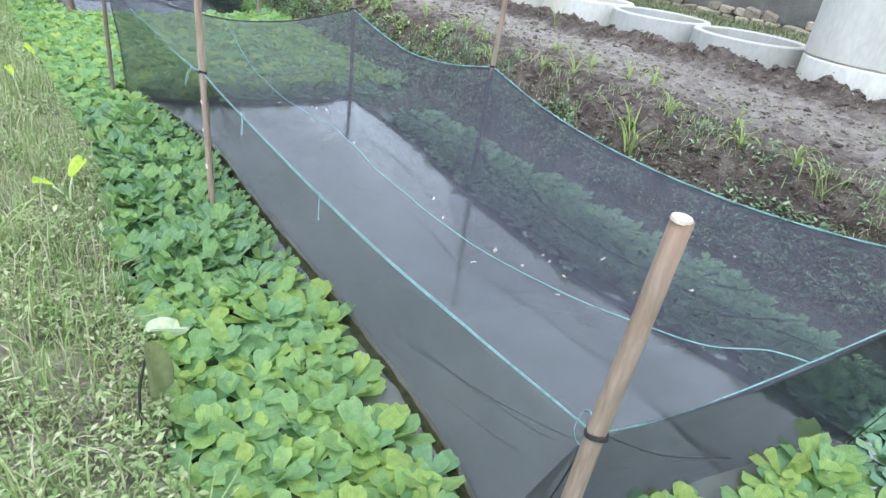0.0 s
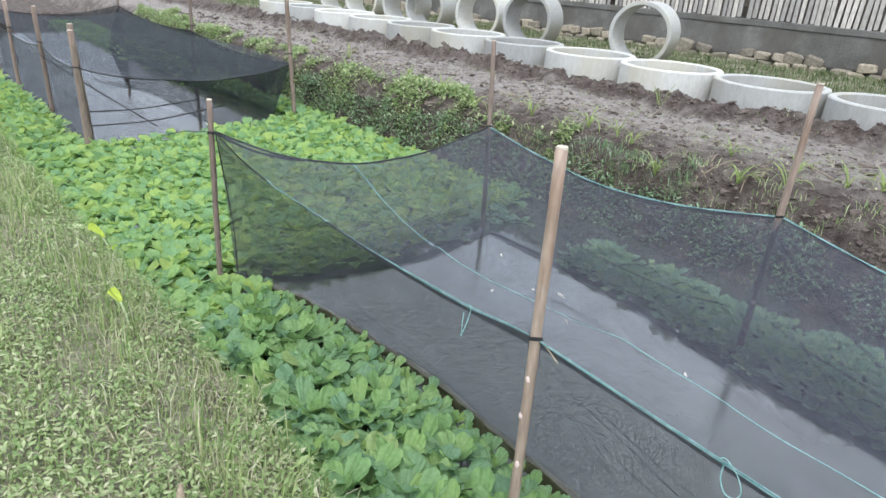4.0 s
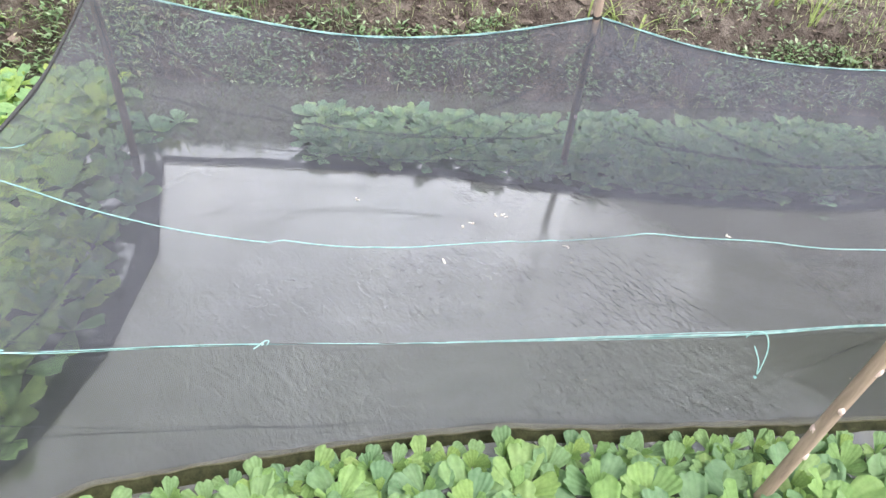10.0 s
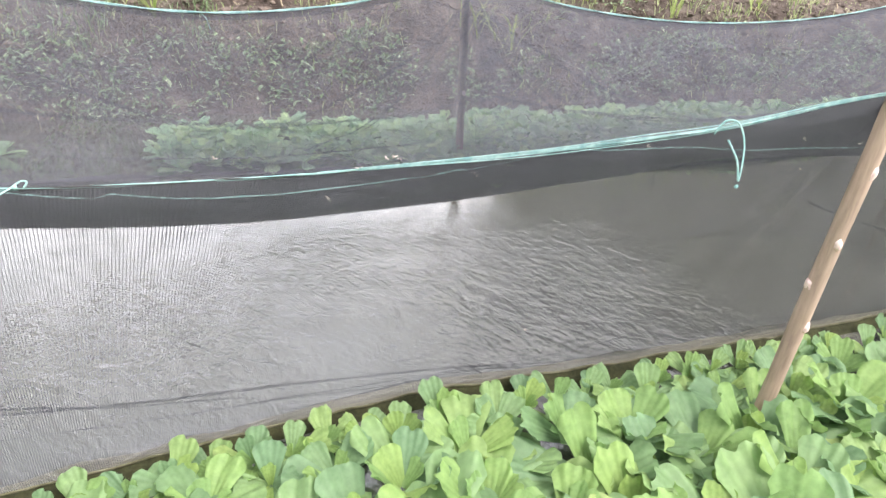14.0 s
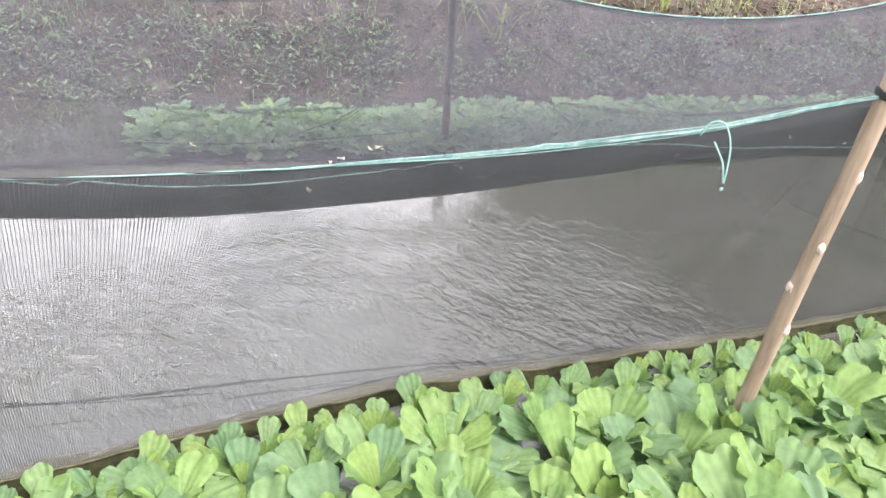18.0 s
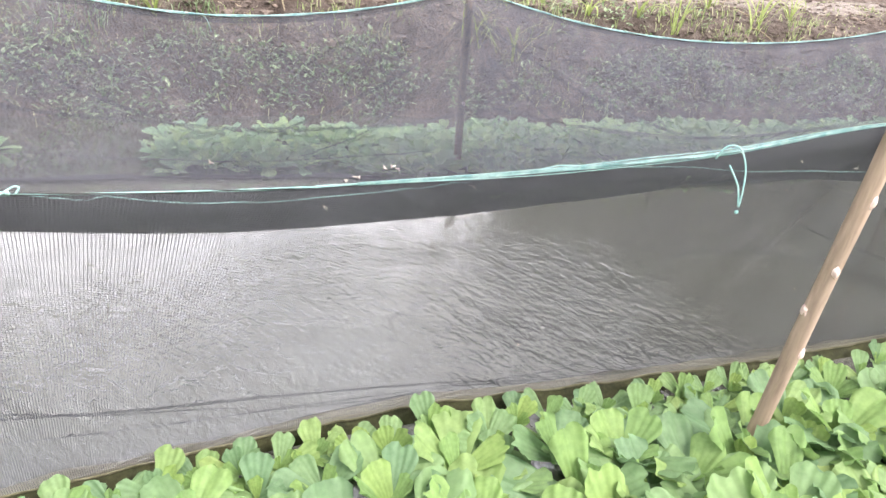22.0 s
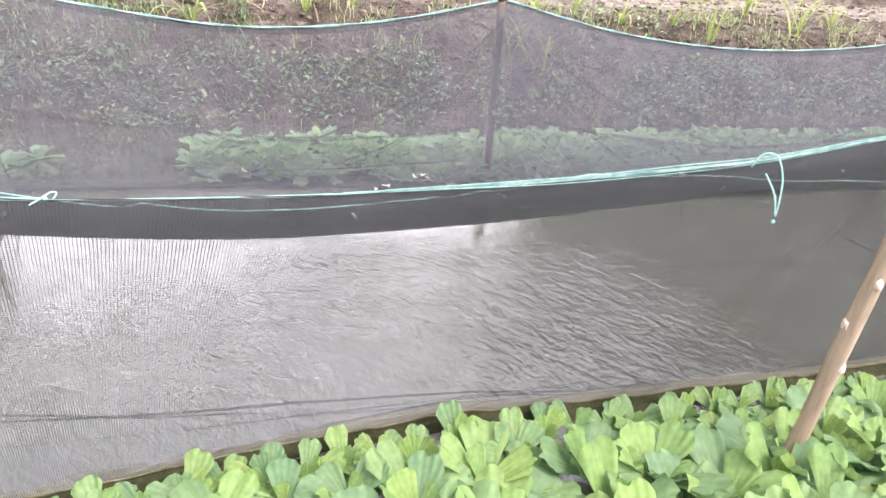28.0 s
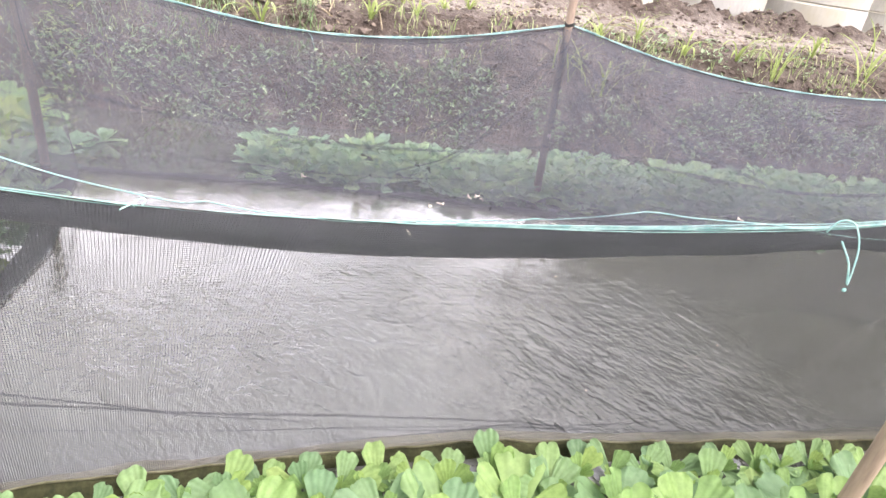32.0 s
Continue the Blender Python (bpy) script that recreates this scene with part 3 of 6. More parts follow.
def ground_height(x, y):
    x, y = np.asarray(x, float), np.asarray(y, float)
    dl = left_foot(y) + 0.03 * bumps(y, y * 0.3, 2.0) - x
    left = np.interp(dl, [-0.3, -0.05, 0.06, 0.3, 0.8, 4, 60], [-0.4, -0.15, 0.08, 0.18, 0.25, 0.36, 0.5]) + 0.012 * bumps(x, y, 1.7) * smooth(dl, 0, 0.3)
    dr = x - right_foot(y) - 0.04 * bumps(y, y * 0.4, 1.5)
    right = np.interp(dr, [-0.3, -0.04, 0.02, 0.09, 0.18, 0.30, 0.65, 1.15, 2.05, 3.05, 8, 60], [-0.4, -0.1, 0.06, 0.28, 0.46, 0.545, 0.575, 0.565, 0.56, 0.57, 0.57, 0.65])
    right = right + (0.025 * bumps(x, y, 1.3) + 0.014 * bumps(x, y, 4.1) + 0.006 * bumps(x, y, 9.7)) * smooth(dr, 0.05, 0.5)
    ridge = 0.14 * np.exp(-(((x - 4.76 + 0.05 * bumps(y, x * 0, 0.8)) / 0.15) ** 2)) * (1 + 0.35 * bumps(x, y, 2.6) + 0.25 * bumps(x, y, 7.1))
    for px, py, wx, wy, dep in PITS:
        right = right - dep * smooth(1.25 - np.hypot((x - px) / wx, (y - py) / wy) + 0.15 * bumps(x, y, 3.0), 0.0, 0.5)
    bank = np.where(x < 0.8, left, right + ridge)
    # the pond ends beyond the second pen
    return np.maximum(bank, np.interp(y, [14.5, 16.0, 40], [-2.0, 0.22, 0.4]))


def gz(x, y):
    return float(ground_height(x, y))


# ---- ground, water ----
gx = np.concatenate([np.linspace(-70, -5, 14)[:-1], np.arange(-5, -1.2, 0.12), np.arange(-1.2, 5.6, 0.045), np.arange(5.6, 11, 0.12), np.linspace(11, 80, 16)])
gy = np.concatenate([np.linspace(-70, -6, 14)[:-1], np.arange(-6, 8, 0.055), np.arange(8, 18, 0.25), np.linspace(18, 120, 16)])
GX, GY = np.meshgrid(gx, gy, indexing="ij")
GZ = ground_height(GX, GY)
ny = len(gy)
gi, gj = np.meshgrid(np.arange(len(gx) - 1), np.arange(ny - 1), indexing="ij")
g0 = (gi * ny + gj).ravel()
ground = put("ground", mesh("ground", np.stack([GX, GY, GZ], -1).reshape(-1, 3).tolist(), np.stack([g0, g0 + ny, g0 + ny + 1, g0 + 1], -1).tolist(), M_GROUND, True))
tagged(ground, "brown earth banks, a trodden path and dry turf", "ground", kind="structure")

wx, wy = np.linspace(-0.95, 5.2, 30), np.linspace(-9, 60, 60)
wv = [(x, y, 0.0) for x in wx for y in wy]
wf = [(i * 60 + j, (i + 1) * 60 + j, (i + 1) * 60 + j + 1, i * 60 + j + 1) for i in range(29) for j in range(59) if wx[i + 1] <= right_foot(wy[j]) + 0.45 or wx[i + 1] <= right_foot(wy[j + 1]) + 0.45]
water = put("water", mesh("water", wv, wf, M_WATER))
tagged(water, "murky grey-green pond water reflecting the sky", "water", kind="structure")

# ---- posts ----


def post(name, foot, top, r, label, tie_z=None, eggs=(), lean_tail=None):
    f, p = Vector(foot), Vector(top)
    base = f - (p - f) * (0.35 / (p - f).length)
    ob = thing(name, label, "post", "posts of the net pens", m=Matrix.Translation(f))
    n = 10
    pts = [base + (p - base) * (i / n) - f for i in range(n + 1)]
    for i, q in enumerate(pts):
        q += Vector((noise.noise(q * 3 + p), noise.noise(q * 3 - p), 0)) * 0.006
    rad = [r * (1.06 - 0.12 * i / n) for i in range(n + 1)]
    put("pole", mesh("pole", *tube(pts, rad, 10, True, wobble=0.10, seed=int(abs(p.x * 97 + p.y * 31))), M_WOOD, True), ob)
    d = (p - f).normalized()
    put("cut_end", mesh("cut_end", *tube([p - f - d * 0.002, p - f + d * 0.004], [rad[-1] * 0.98, rad[-1] * 0.9], 10), M_CUT), ob, "pale sawn end")
    if tie_z:
        c = (p - f) * ((tie_z - f.z) / (p.z - f.z))
        rings = [tube([c + Vector((math.cos(a) * r * 1.12, math.sin(a) * r * 1.12, 0.004 * k + 0.004 * math.sin(2 * a))) for a in np.linspace(0, 2 * math.pi, 15)], 0.0022, 5) for k in range(3)]
        put("tie", mesh("tie", *join(rings), M_STRING, True), ob, "black string tied round the pole")
    for z, a in eggs:
        c = (p - f) * ((z - f.z) / (p.z - f.z)) + Vector((math.cos(a), math.sin(a), 0)) * r * 0.72
        v, fc = lump(0.0085, int(z * 100), 2, 1.6)
        put("egg_mass", mesh("egg_mass", [Vector(q) + c for q in v], fc, M_EGG, True), ob, "pink cluster of snail eggs")
    return ob


LM_FOOT, LM_TOP, LM_TIE = (0.022, 0.004, 0.0), (-0.013, -0.010, 1.28), (0.0, 0.0, 0.728)
R1_FOOT, R1_TOP, R1_TIE = (1.735, -0.008, 0.0), (1.782, 0.0, 1.321), (1.762, -0.012, 0.72)
R0_FOOT, R0_TOP, R0_TIE = (1.866, 1.92, 0.0), (1.842, 1.951, 1.267), (1.855, 1.937, 0.712)
FL_FOOT, FL_TOP, FL_TIE = (-0.005, 2.115, 0.0), (-0.008, 2.055, 1.018), (0.008, 2.052, 0.860)
LN_FOOT, LN_TOP, LN_TIE = (-0.02, -2.43, 0.0), (-0.035, -2.49, 1.14), (-0.03, -2.455, 0.66)
R2_FOOT, R2_TOP, R2_TIE = (1.54, -2.72, 0.0), (1.62, -2.86, 1.24), (1.59, -2.81, 0.83)
post("wooden_post", LM_FOOT, LM_TOP, 0.0165, "peeled wooden pole with snail eggs beside the net", 0.728, [(0.591, 3.3), (0.455, 2.7), (0.362, 1.2), (0.27, 3.5)])
post("wooden_post", R1_FOOT, R1_TOP, 0.0165, "tall wooden pole behind the netting", 0.72, [(0.284, 3.3)])
post("wooden_post", R0_FOOT, R0_TOP, 0.016, "wooden pole at the far corner of the net", 0.715)
post("wooden_post", FL_FOOT, FL_TOP, 0.0145, "short wooden pole among the water lettuce", 0.854)
post("wooden_post", LN_FOOT, LN_TOP, 0.020, "pale wooden pole with a sawn top", 0.66)
post("wooden_post", R2_FOOT, R2_TOP, 0.020, "leaning wooden pole at a net corner", 0.83)

# ---- the net pen ----


def sag(a, b, drop, n=40, lean=(0, 0, 0)):
    a, b = Vector(a), Vector(b)
    return [a.lerp(b, i / n) + (Vector((0, 0, -drop)) + Vector(lean)) * (4 * (i / n) * (1 - i / n)) for i in range(n + 1)]


ROPE_NEAR_A = curve([FL_TIE, (0.035, 1.84, 0.77), (0.068, 1.648, 0.707), (0.100, 1.457, 0.668), (0.126, 1.25, 0.633), (0.115, 1.0, 0.627), (0.103, 0.8, 0.632), (0.090, 0.6, 0.640), (0.068, 0.43, 0.656), (0.046, 0.28, 0.674), (0.022, 0.115, 0.708), LM_TIE], 77)
ROPE_NEAR_B = curve([LM_TIE, (-0.02, -0.4, 0.713), (-0.022, -0.85, 0.680), (-0.025, -1.25, 0.653), (-0.025, -1.65, 0.636), (-0.022, -2.1, 0.640), LN_TIE], 66)
ROPE_FAR_A = curve([R0_TIE, (1.82, 1.46, 0.635), (1.80, 0.98, 0.585), (1.78, 0.48, 0.62), R1_TIE], 44)
ROPE_FAR_B = curve([R1_TIE, (1.735, -0.5, 0.62), (1.71, -1.0, 0.57), (1.69, -1.5, 0.568), (1.665, -2.0, 0.61), (1.64, -2.45, 0.695), R2_TIE], 66)
ROPE_END = curve([FL_TIE, (0.18, 2.045, 0.775), (0.34, 2.04, 0.705), (0.50, 2.03, 0.655), (0.77, 1.995, 0.603), (1.0, 1.98, 0.590), (1.35, 1.955, 0.612), R0_TIE], 56)
ROPE_START = curve([LN_TIE, (0.14, -2.42, 0.555), (0.4, -2.44, 0.515), (0.66, -2.47, 0.515), (0.88, -2.52, 0.56), (1.08, -2.60, 0.66), (1.36, -2.71, 0.785), R2_TIE], 56)


def side(name, top, edge, parent, mat=None, belly=0.03, fold=0.004, seed=1, tight=(True, True), creases=()):
    """Netting that hangs from a rope down to its line on the water and on below it, drawn into folds at the posts."""
    n, m = len(top) - 1, 18
    lengths = [0.0]
    for i in range(n):
        lengths.append(lengths[-1] + (top[i + 1] - top[i]).length)

    def at(s, v):
        k = min(int(s * n), n - 1)
        t0 = top[k].lerp(top[k + 1], s * n - k)
        length = lengths[-1] * s
        b = Vector(edge(s))
        out = b - t0
        out.z = 0
        out = out.normalized() if out.length > 1e-4 else Vector((1, 0, 0))
        hang = (b - t0).length
        p = t0.lerp(b, v)
        free = min(1.0, 7 * min(s, 1 - s))
        slack = (0.02 + (belly - 0.02) * free) * math.sin(min(v, 1) * math.pi)
        p += out * slack - Vector((0, 0, 0.25 * slack))
        for k, post_s in enumerate((0.0, 1.0)):
            if tight[k]:
                d = abs(s - post_s)
                ang = math.atan2(v * hang, d * 2.0 + 1e-3)
                p += out * fold * 2.2 * math.sin(ang * 16 + k + seed) * math.exp(-d * 5) * min(1, v * 3) * (1.15 - min(v, 1))
        p += out * free * fold * 2.5 * noise.noise(Vector((length * 1.1 + seed * 7, v * 5.5, seed)))
        p += out * free * fold * noise.noise(Vector((length * 3 + seed * 3, v * 14, seed + 4)))
        return p, (length, v * hang), out

    verts, uvs = [], []
    for i in range(n + 1):
        for j in range(m + 1):
            p, uv, out = at(i / n, j / m * 1.16)
            verts.append(p)
            uvs.append(uv)
    faces = [(i * (m + 1) + j, (i + 1) * (m + 1) + j, (i + 1) * (m + 1) + j + 1, i * (m + 1) + j + 1) for i in range(n) for j in range(m)]
    # round threads: thin layers a little behind one another, unevenly drawn
    k = len(verts)
    all_v, all_f, all_u = list(verts), list(faces), list(uvs)
    for layer in (1,):
        for i in range(n + 1):
            for j in range(m + 1):
                a, b = verts[min(i + 1, n) * (m + 1) + j] - verts[max(i - 1, 0) * (m + 1) + j], verts[i * (m + 1) + min(j + 1, m)] - verts[i * (m + 1) + max(j - 1, 0)]
                all_v.append(verts[i * (m + 1) + j] + a.cross(b).normalized() * 0.0004 * layer)
                q = Vector((i * 0.35, j * 0.5, seed * 2.0 + layer))
                all_u.append((uvs[i * (m + 1) + j][0] + 0.0005 * noise.noise(q), uvs[i * (m + 1) + j][1] + 0.0005 * noise.noise(q + Vector((9, 4, 2)))))
        all_f += [tuple(q + k * layer for q in f) for f in faces]
        all_f += [(k * layer + i * (m + 1), k * layer + (i + 1) * (m + 1), k * (layer - 1) + (i + 1) * (m + 1), k * (layer - 1) + i * (m + 1)) for i in range(n)]
    cloth = put(name, mesh(name, all_v, all_f, mat or M_NET, True, all_u), parent)
    # creases: narrow strips where the cloth lies double
    for c, (s0, v0, s1, v1, w) in enumerate(creases):
        cv, cu = [], []
        for i in range(41):
            q = i / 40
            s, v = s0 + (s1 - s0) * q, v0 + (v1 - v0) * q + 0.05 * math.sin(q * 3.14) + 0.02 * noise.noise(Vector((q * 4, c * 1.7, seed)))
            ww = w * (0.25 + 0.75 * math.sin(min(1, max(0, q)) * math.pi) ** 0.5) * (0.7 + 0.5 * noise.noise(Vector((q * 6, c, seed))))
            for k in (-0.5, 0.5):
                p, uv, out = at(min(1, max(0, s)), max(0.01, v + k * ww / 0.6))
                cv.append(p - out * 0.003)
                cu.append((uv[0], uv[1] + c * 0.0013))
        put("crease", mesh("crease", cv, [(2 * i, 2 * i + 2, 2 * i + 3, 2 * i + 1) for i in range(40)], M_CREASE, True, cu), cloth)
    return cloth


def along(a, b, f, axis):
    """The water line of a side: f gives the other coordinate along one axis."""
    def at(s):
        k = a + (b - a) * s
        return (f(k), k, 0.0) if axis == "y" else (k, f(k), 0.0)
    return at


pen = thing("net_pen", "fine black netting pen hung from ropes over the water", "net pen")
FAN = [(0.02, 0.22, 0.50, 0.80, 0.008), (0.02, 0.40, 0.80, 0.90, 0.010), (0.10, 0.62, 0.9, 0.93, 0.004), (0.42, 0.80, 0.98, 0.90, 0.004), (0.50, 0.90, 1.0, 0.76, 0.005), (0.30, 0.94, 0.85, 0.97, 0.004)]
FAN_B = [(0.0, 0.05, 0.45, 0.50, 0.008), (0.0, 0.12, 0.55, 0.75, 0.010), (0.0, 0.30, 0.60, 0.90, 0.008), (1.0, 0.05, 0.60, 0.60, 0.010), (1.0, 0.10, 0.45, 0.80, 0.008), (1.0, 0.3, 0.5, 0.93, 0.008), (0.05, 0.85, 0.7, 0.9, 0.006)]
SWAG_FAR = [(0.03, 0.56, 0.97, 0.60, 0.022), (0.0, 0.10, 0.42, 0.66, 0.018), (1.0, 0.10, 0.55, 0.66, 0.020), (0.1, 0.82, 0.9, 0.80, 0.010), (1.0, 0.2, 0.62, 0.84, 0.012), (1.0, 0.05, 0.72, 0.75, 0.012), (0.0, 0.2, 0.25, 0.85, 0.012)]
SWAG = [(0.05, 0.55, 0.95, 0.60, 0.010), (0.0, 0.04, 0.30, 0.62, 0.010), (0.0, 0.03, 0.46, 0.50, 0.008), (0.0, 0.02, 0.62, 0.36, 0.007), (1.0, 0.06, 0.72, 0.72, 0.010)]
side("long_side", ROPE_NEAR_A, along(2.09, 0.0, lambda y: float(near_edge(y)), "y"), pen, M_NET_THIN, belly=0.02, seed=1, creases=FAN)
side("long_side", ROPE_NEAR_B, along(0.0, -2.3, lambda y: float(near_edge(y)), "y"), pen, M_NET_THIN, belly=0.02, seed=2, creases=FAN_B)
side("long_side", ROPE_FAR_A, along(1.8, 0.0, lambda y: float(far_edge(y)), "y"), pen, M_NET_FAR, belly=0.05, fold=0.007, seed=3, creases=SWAG_FAR)
side("long_side", ROPE_FAR_B, along(0.0, -2.55, lambda y: float(far_edge(y)), "y"), pen, M_NET_FAR_B, belly=0.06, fold=0.007, seed=4, creases=SWAG_FAR)
side("end_side", ROPE_END, along(0.08, 1.80, lambda x: float(end_edge(x)), "x"), pen, M_NET_THIN, belly=0.02, seed=5, creases=SWAG)
side("end_side", ROPE_START, along(-0.04, 1.48, lambda x: float(start_edge(x)), "x"), pen, belly=0.02, seed=6, creases=FAN_B)


def rolled_edge(rope, h0, h1, seed):
    """The net's upper border, doubled and hanging loose under the rope."""
    v, u, L = [], [], 0.0
    for i, p in enumerate(rope):
        L += (p - rope[i - 1]).length if i else 0
        s = i / (len(rope) - 1)
        drop = h0 + (h1 - h0) * s + 0.006 * noise.noise(Vector((L * 5, seed, 0)))
        for j in range(4):
            q = j / 3
            v.append(p + Vector((0.008 * math.sin(q * 4 + L * 6), 0.006 * math.cos(q * 3 + L * 5), -drop * q)))
            u.append((L, q * drop))
    put("rolled_edge", mesh("rolled_edge", v, [(i * 4 + j, (i + 1) * 4 + j, (i + 1) * 4 + j + 1, i * 4 + j + 1) for i in range(len(rope) - 1) for j in range(3)], M_NET_DENSE, True, u), pen, "doubled dark border of the netting")


for knots, r in (([FL_TIE, (0.035, 2.05, 0.62), (0.075, 2.075, 0.33), (0.085, 2.09, -0.04)], 0.003), ([R0_TIE, (1.80, 1.90, 0.45), (1.80, 1.82, 0.2), (1.80, 1.79, -0.04)], 0.0014), ([LN_TIE, (-0.02, -2.40, 0.4), (-0.03, -2.30, -0.04)], 0.002), ([R2_TIE, (1.54, -2.70, 0.45), (1.48, -2.57, -0.04)], 0.002)):
    put("corner_seam", mesh("corner_seam", *tube(curve(knots, 24), r, 6, wobble=0.5), M_STRING, True), pen, "black bound seam of the netting")


def skirt(line, out, width, seed):
    """Slack net foot floating just at the surface, widened for the bank's dark reflection."""
    v, u = [], []
    for i, p in enumerate(line):
        w = width * (0.8 + 0.5 * noise.noise(Vector((i * 0.2, seed, 0))))
        for j in range(4):
            q = j / 3
            v.append((p[0] + out[0] * w * q, p[1] + out[1] * w * q, 0.012 - 0.010 * q + 0.003 * noise.noise(Vector((i * 0.4, q * 3, seed)))))
            u.append((p[0] + p[1], q * w))
    put("skirt", mesh("skirt", v, [(i * 4 + j, (i + 1) * 4 + j, (i + 1) * 4 + j + 1, i * 4 + j + 1) for i in range(len(line) - 1) for j in range(3)], M_FLAP, True, u), pen, "slack wet foot of the netting, widened as dark reflection")


skirt([(x, float(end_edge(x))) for x in np.linspace(0.1, 1.8, 40)], (0.0, 1.0), 0.10, 1)
skirt([(float(far_edge(y)), y) for y in np.linspace(1.8, -2.55, 80)], (1.0, 0.0), 0.075, 2)
rolled_edge(ROPE_FAR_A, 0.020, 0.022, 1)
rolled_edge(ROPE_FAR_B, 0.012, 0.040, 2)
# cover: one slack sheet from rope to rope over the whole pen, lowest past the lengthwise cord
# pale cord slung lengthwise over the cover, which it weighs down towards the end rope
CORD = curve([(0.78, 1.993, 0.604), (0.80, 1.88, 0.532), (0.80, 1.765, 0.474), (0.80, 1.646, 0.427), (0.80, 1.52, 0.386), (0.80, 1.325, 0.343), (0.80, 1.10, 0.314), (0.80, 0.88, 0.303), (0.81, 0.60, 0.298), (0.78, 0.42, 0.330), (0.75, 0.20, 0.365), (0.73, 0.0, 0.378), (0.69, -0.30, 0.376), (0.665, -0.60, 0.358), (0.66, -1.2, 0.338), (0.665, -1.75, 0.395), (0.70, -2.1, 0.455), (0.75, -2.28, 0.485), (0.82, -2.41, 0.535), (0.86, -2.51, 0.548)], 110)
CORD_Y, CORD_Z = [p.y for p in CORD][::-1], [p.z for p in CORD][::-1]
COVER_SAG = ([-2.9, -2.3, -1.66, -1.2, -0.84, -0.6, -0.3, 0.0, 0.2, 0.42, 0.6, 0.88, 1.1, 1.25, 1.47, 1.65, 1.77, 1.88, 2.1], [0.17, 0.20, 0.285, 0.29, 0.305, 0.31, 0.315, 0.33, 0.318, 0.315, 0.322, 0.310, 0.30, 0.290, 0.28, 0.268, 0.25, 0.22, 0.19])
COVER_DIP = ([0.0, 0.054, 0.113, 0.172, 0.232, 0.327, 0.42, 0.476, 0.56, 0.66, 0.78, 0.9, 1.0], [0.0, 0.29, 0.48, 0.62, 0.755, 0.92, 1.0, 0.975, 0.90, 0.77, 0.52, 0.24, 0.0])


def line_at(pts, f):
    k = f * (len(pts) - 1)
    i = min(int(k), len(pts) - 2)
    return pts[i].lerp(pts[i + 1], k - i)


def even(pts, n):
    """The same line in n + 1 points evenly far apart."""
    d = np.concatenate([[0.0], np.cumsum([(q - p).length for p, q in zip(pts, pts[1:])])])
    return [line_at(pts, float(np.interp(t, d, np.linspace(0, 1, len(pts))))) for t in np.linspace(0, d[-1], n + 1)]


NEAR_LINE, FAR_LINE = even(ROPE_NEAR_A + ROPE_NEAR_B[1:], 110), even(ROPE_FAR_A + ROPE_FAR_B[1:], 110)
END_LINE, START_LINE = even(ROPE_END, 60), even(ROPE_START, 60)
DIP_W = np.linspace(0, 1, 41)


def cover_point(i, w):
    a, b = NEAR_LINE[i], FAR_LINE[i]
    p = a.lerp(b, w)
    # the ends run into the end ropes
    for rope, e in ((END_LINE, i / 110), (START_LINE, 1 - i / 110)):
        k = float(1 - smooth(e, 0.0, 0.07))
        if k > 0:
            q = line_at(rope, w)
            c = a.lerp(b, w)
            p.z += k * (q.z - c.z)
            p.y += k * k * (q.y - c.y)
    k = float(smooth(i / 110, 0.0, 0.07) * smooth(1 - i / 110, 0.0, 0.07))
    p.z -= k * float(np.interp(p.y, *COVER_SAG)) * float(np.interp(w, *COVER_DIP))
    soft = math.sin(w * math.pi)
    p.z += soft * (0.010 * noise.noise(Vector((p.x * 2.5, p.y * 3.5, 3.0))) + 0.004 * noise.noise(Vector((p.x * 9, p.y * 5, 8.0)))) * k
    off = abs(p.x - 0.80)
    p.z = min(p.z, float(np.interp(p.y, CORD_Y, CORD_Z)) - 0.006 + 0.25 * off + 3.0 * off * off + 1.5 * max(0.0, 1.3 - p.y))
    # tucks that fan out from the ties at the posts
    for tie in (LM_TIE, R1_TIE, R0_TIE, FL_TIE, LN_TIE, R2_TIE):
        dx, dy = p.x - tie[0], p.y - tie[1]
        d = math.hypot(dx, dy)
        p.z += 0.007 * math.sin(math.atan2(dy, dx) * 13) * math.exp(-d * 2.4) * min(1, d * 6) * min(1.0, 8 * min(w, 1 - w))
    return p


cv, cu, L = [], [], 0.0
for i in range(111):
    L += (NEAR_LINE[i] - NEAR_LINE[i - 1]).length if i else 0
    run, last = 0.0, None
    for w in DIP_W:
        p = cover_point(i, float(w))
        run += (p - last).length if last is not None else 0
        last = p
        cv.append(p)
        cu.append((L, run))
cf = [(i * 41 + j, (i + 1) * 41 + j, (i + 1) * 41 + j + 1, i * 41 + j + 1) for i in range(110) for j in range(40)]
n_cover, f_cover = len(cv), list(cf)
for layer in (1, 2):
    for k in range(n_cover):
        q = Vector((cv[k].x * 3, cv[k].y * 3, 5.0 + layer))
        cv.append(cv[k] - Vector((0, 0, 0.0009 * layer)))
        cu.append((cu[k][0] + 0.0004 * noise.noise(q), cu[k][1] + 0.0004 * noise.noise(q + Vector((9, 4, 2)))))
    cf += [tuple(q + n_cover * layer for q in f) for f in f_cover]
    cf += [(n_cover * layer + i * 41, n_cover * layer + (i + 1) * 41, n_cover * (layer - 1) + (i + 1) * 41, n_cover * (layer - 1) + i * 41) for i in range(110)]
put("cover", mesh("cover", cv, cf, M_COVER, True, cu), pen, "slack cover of fine netting with petals caught on it")


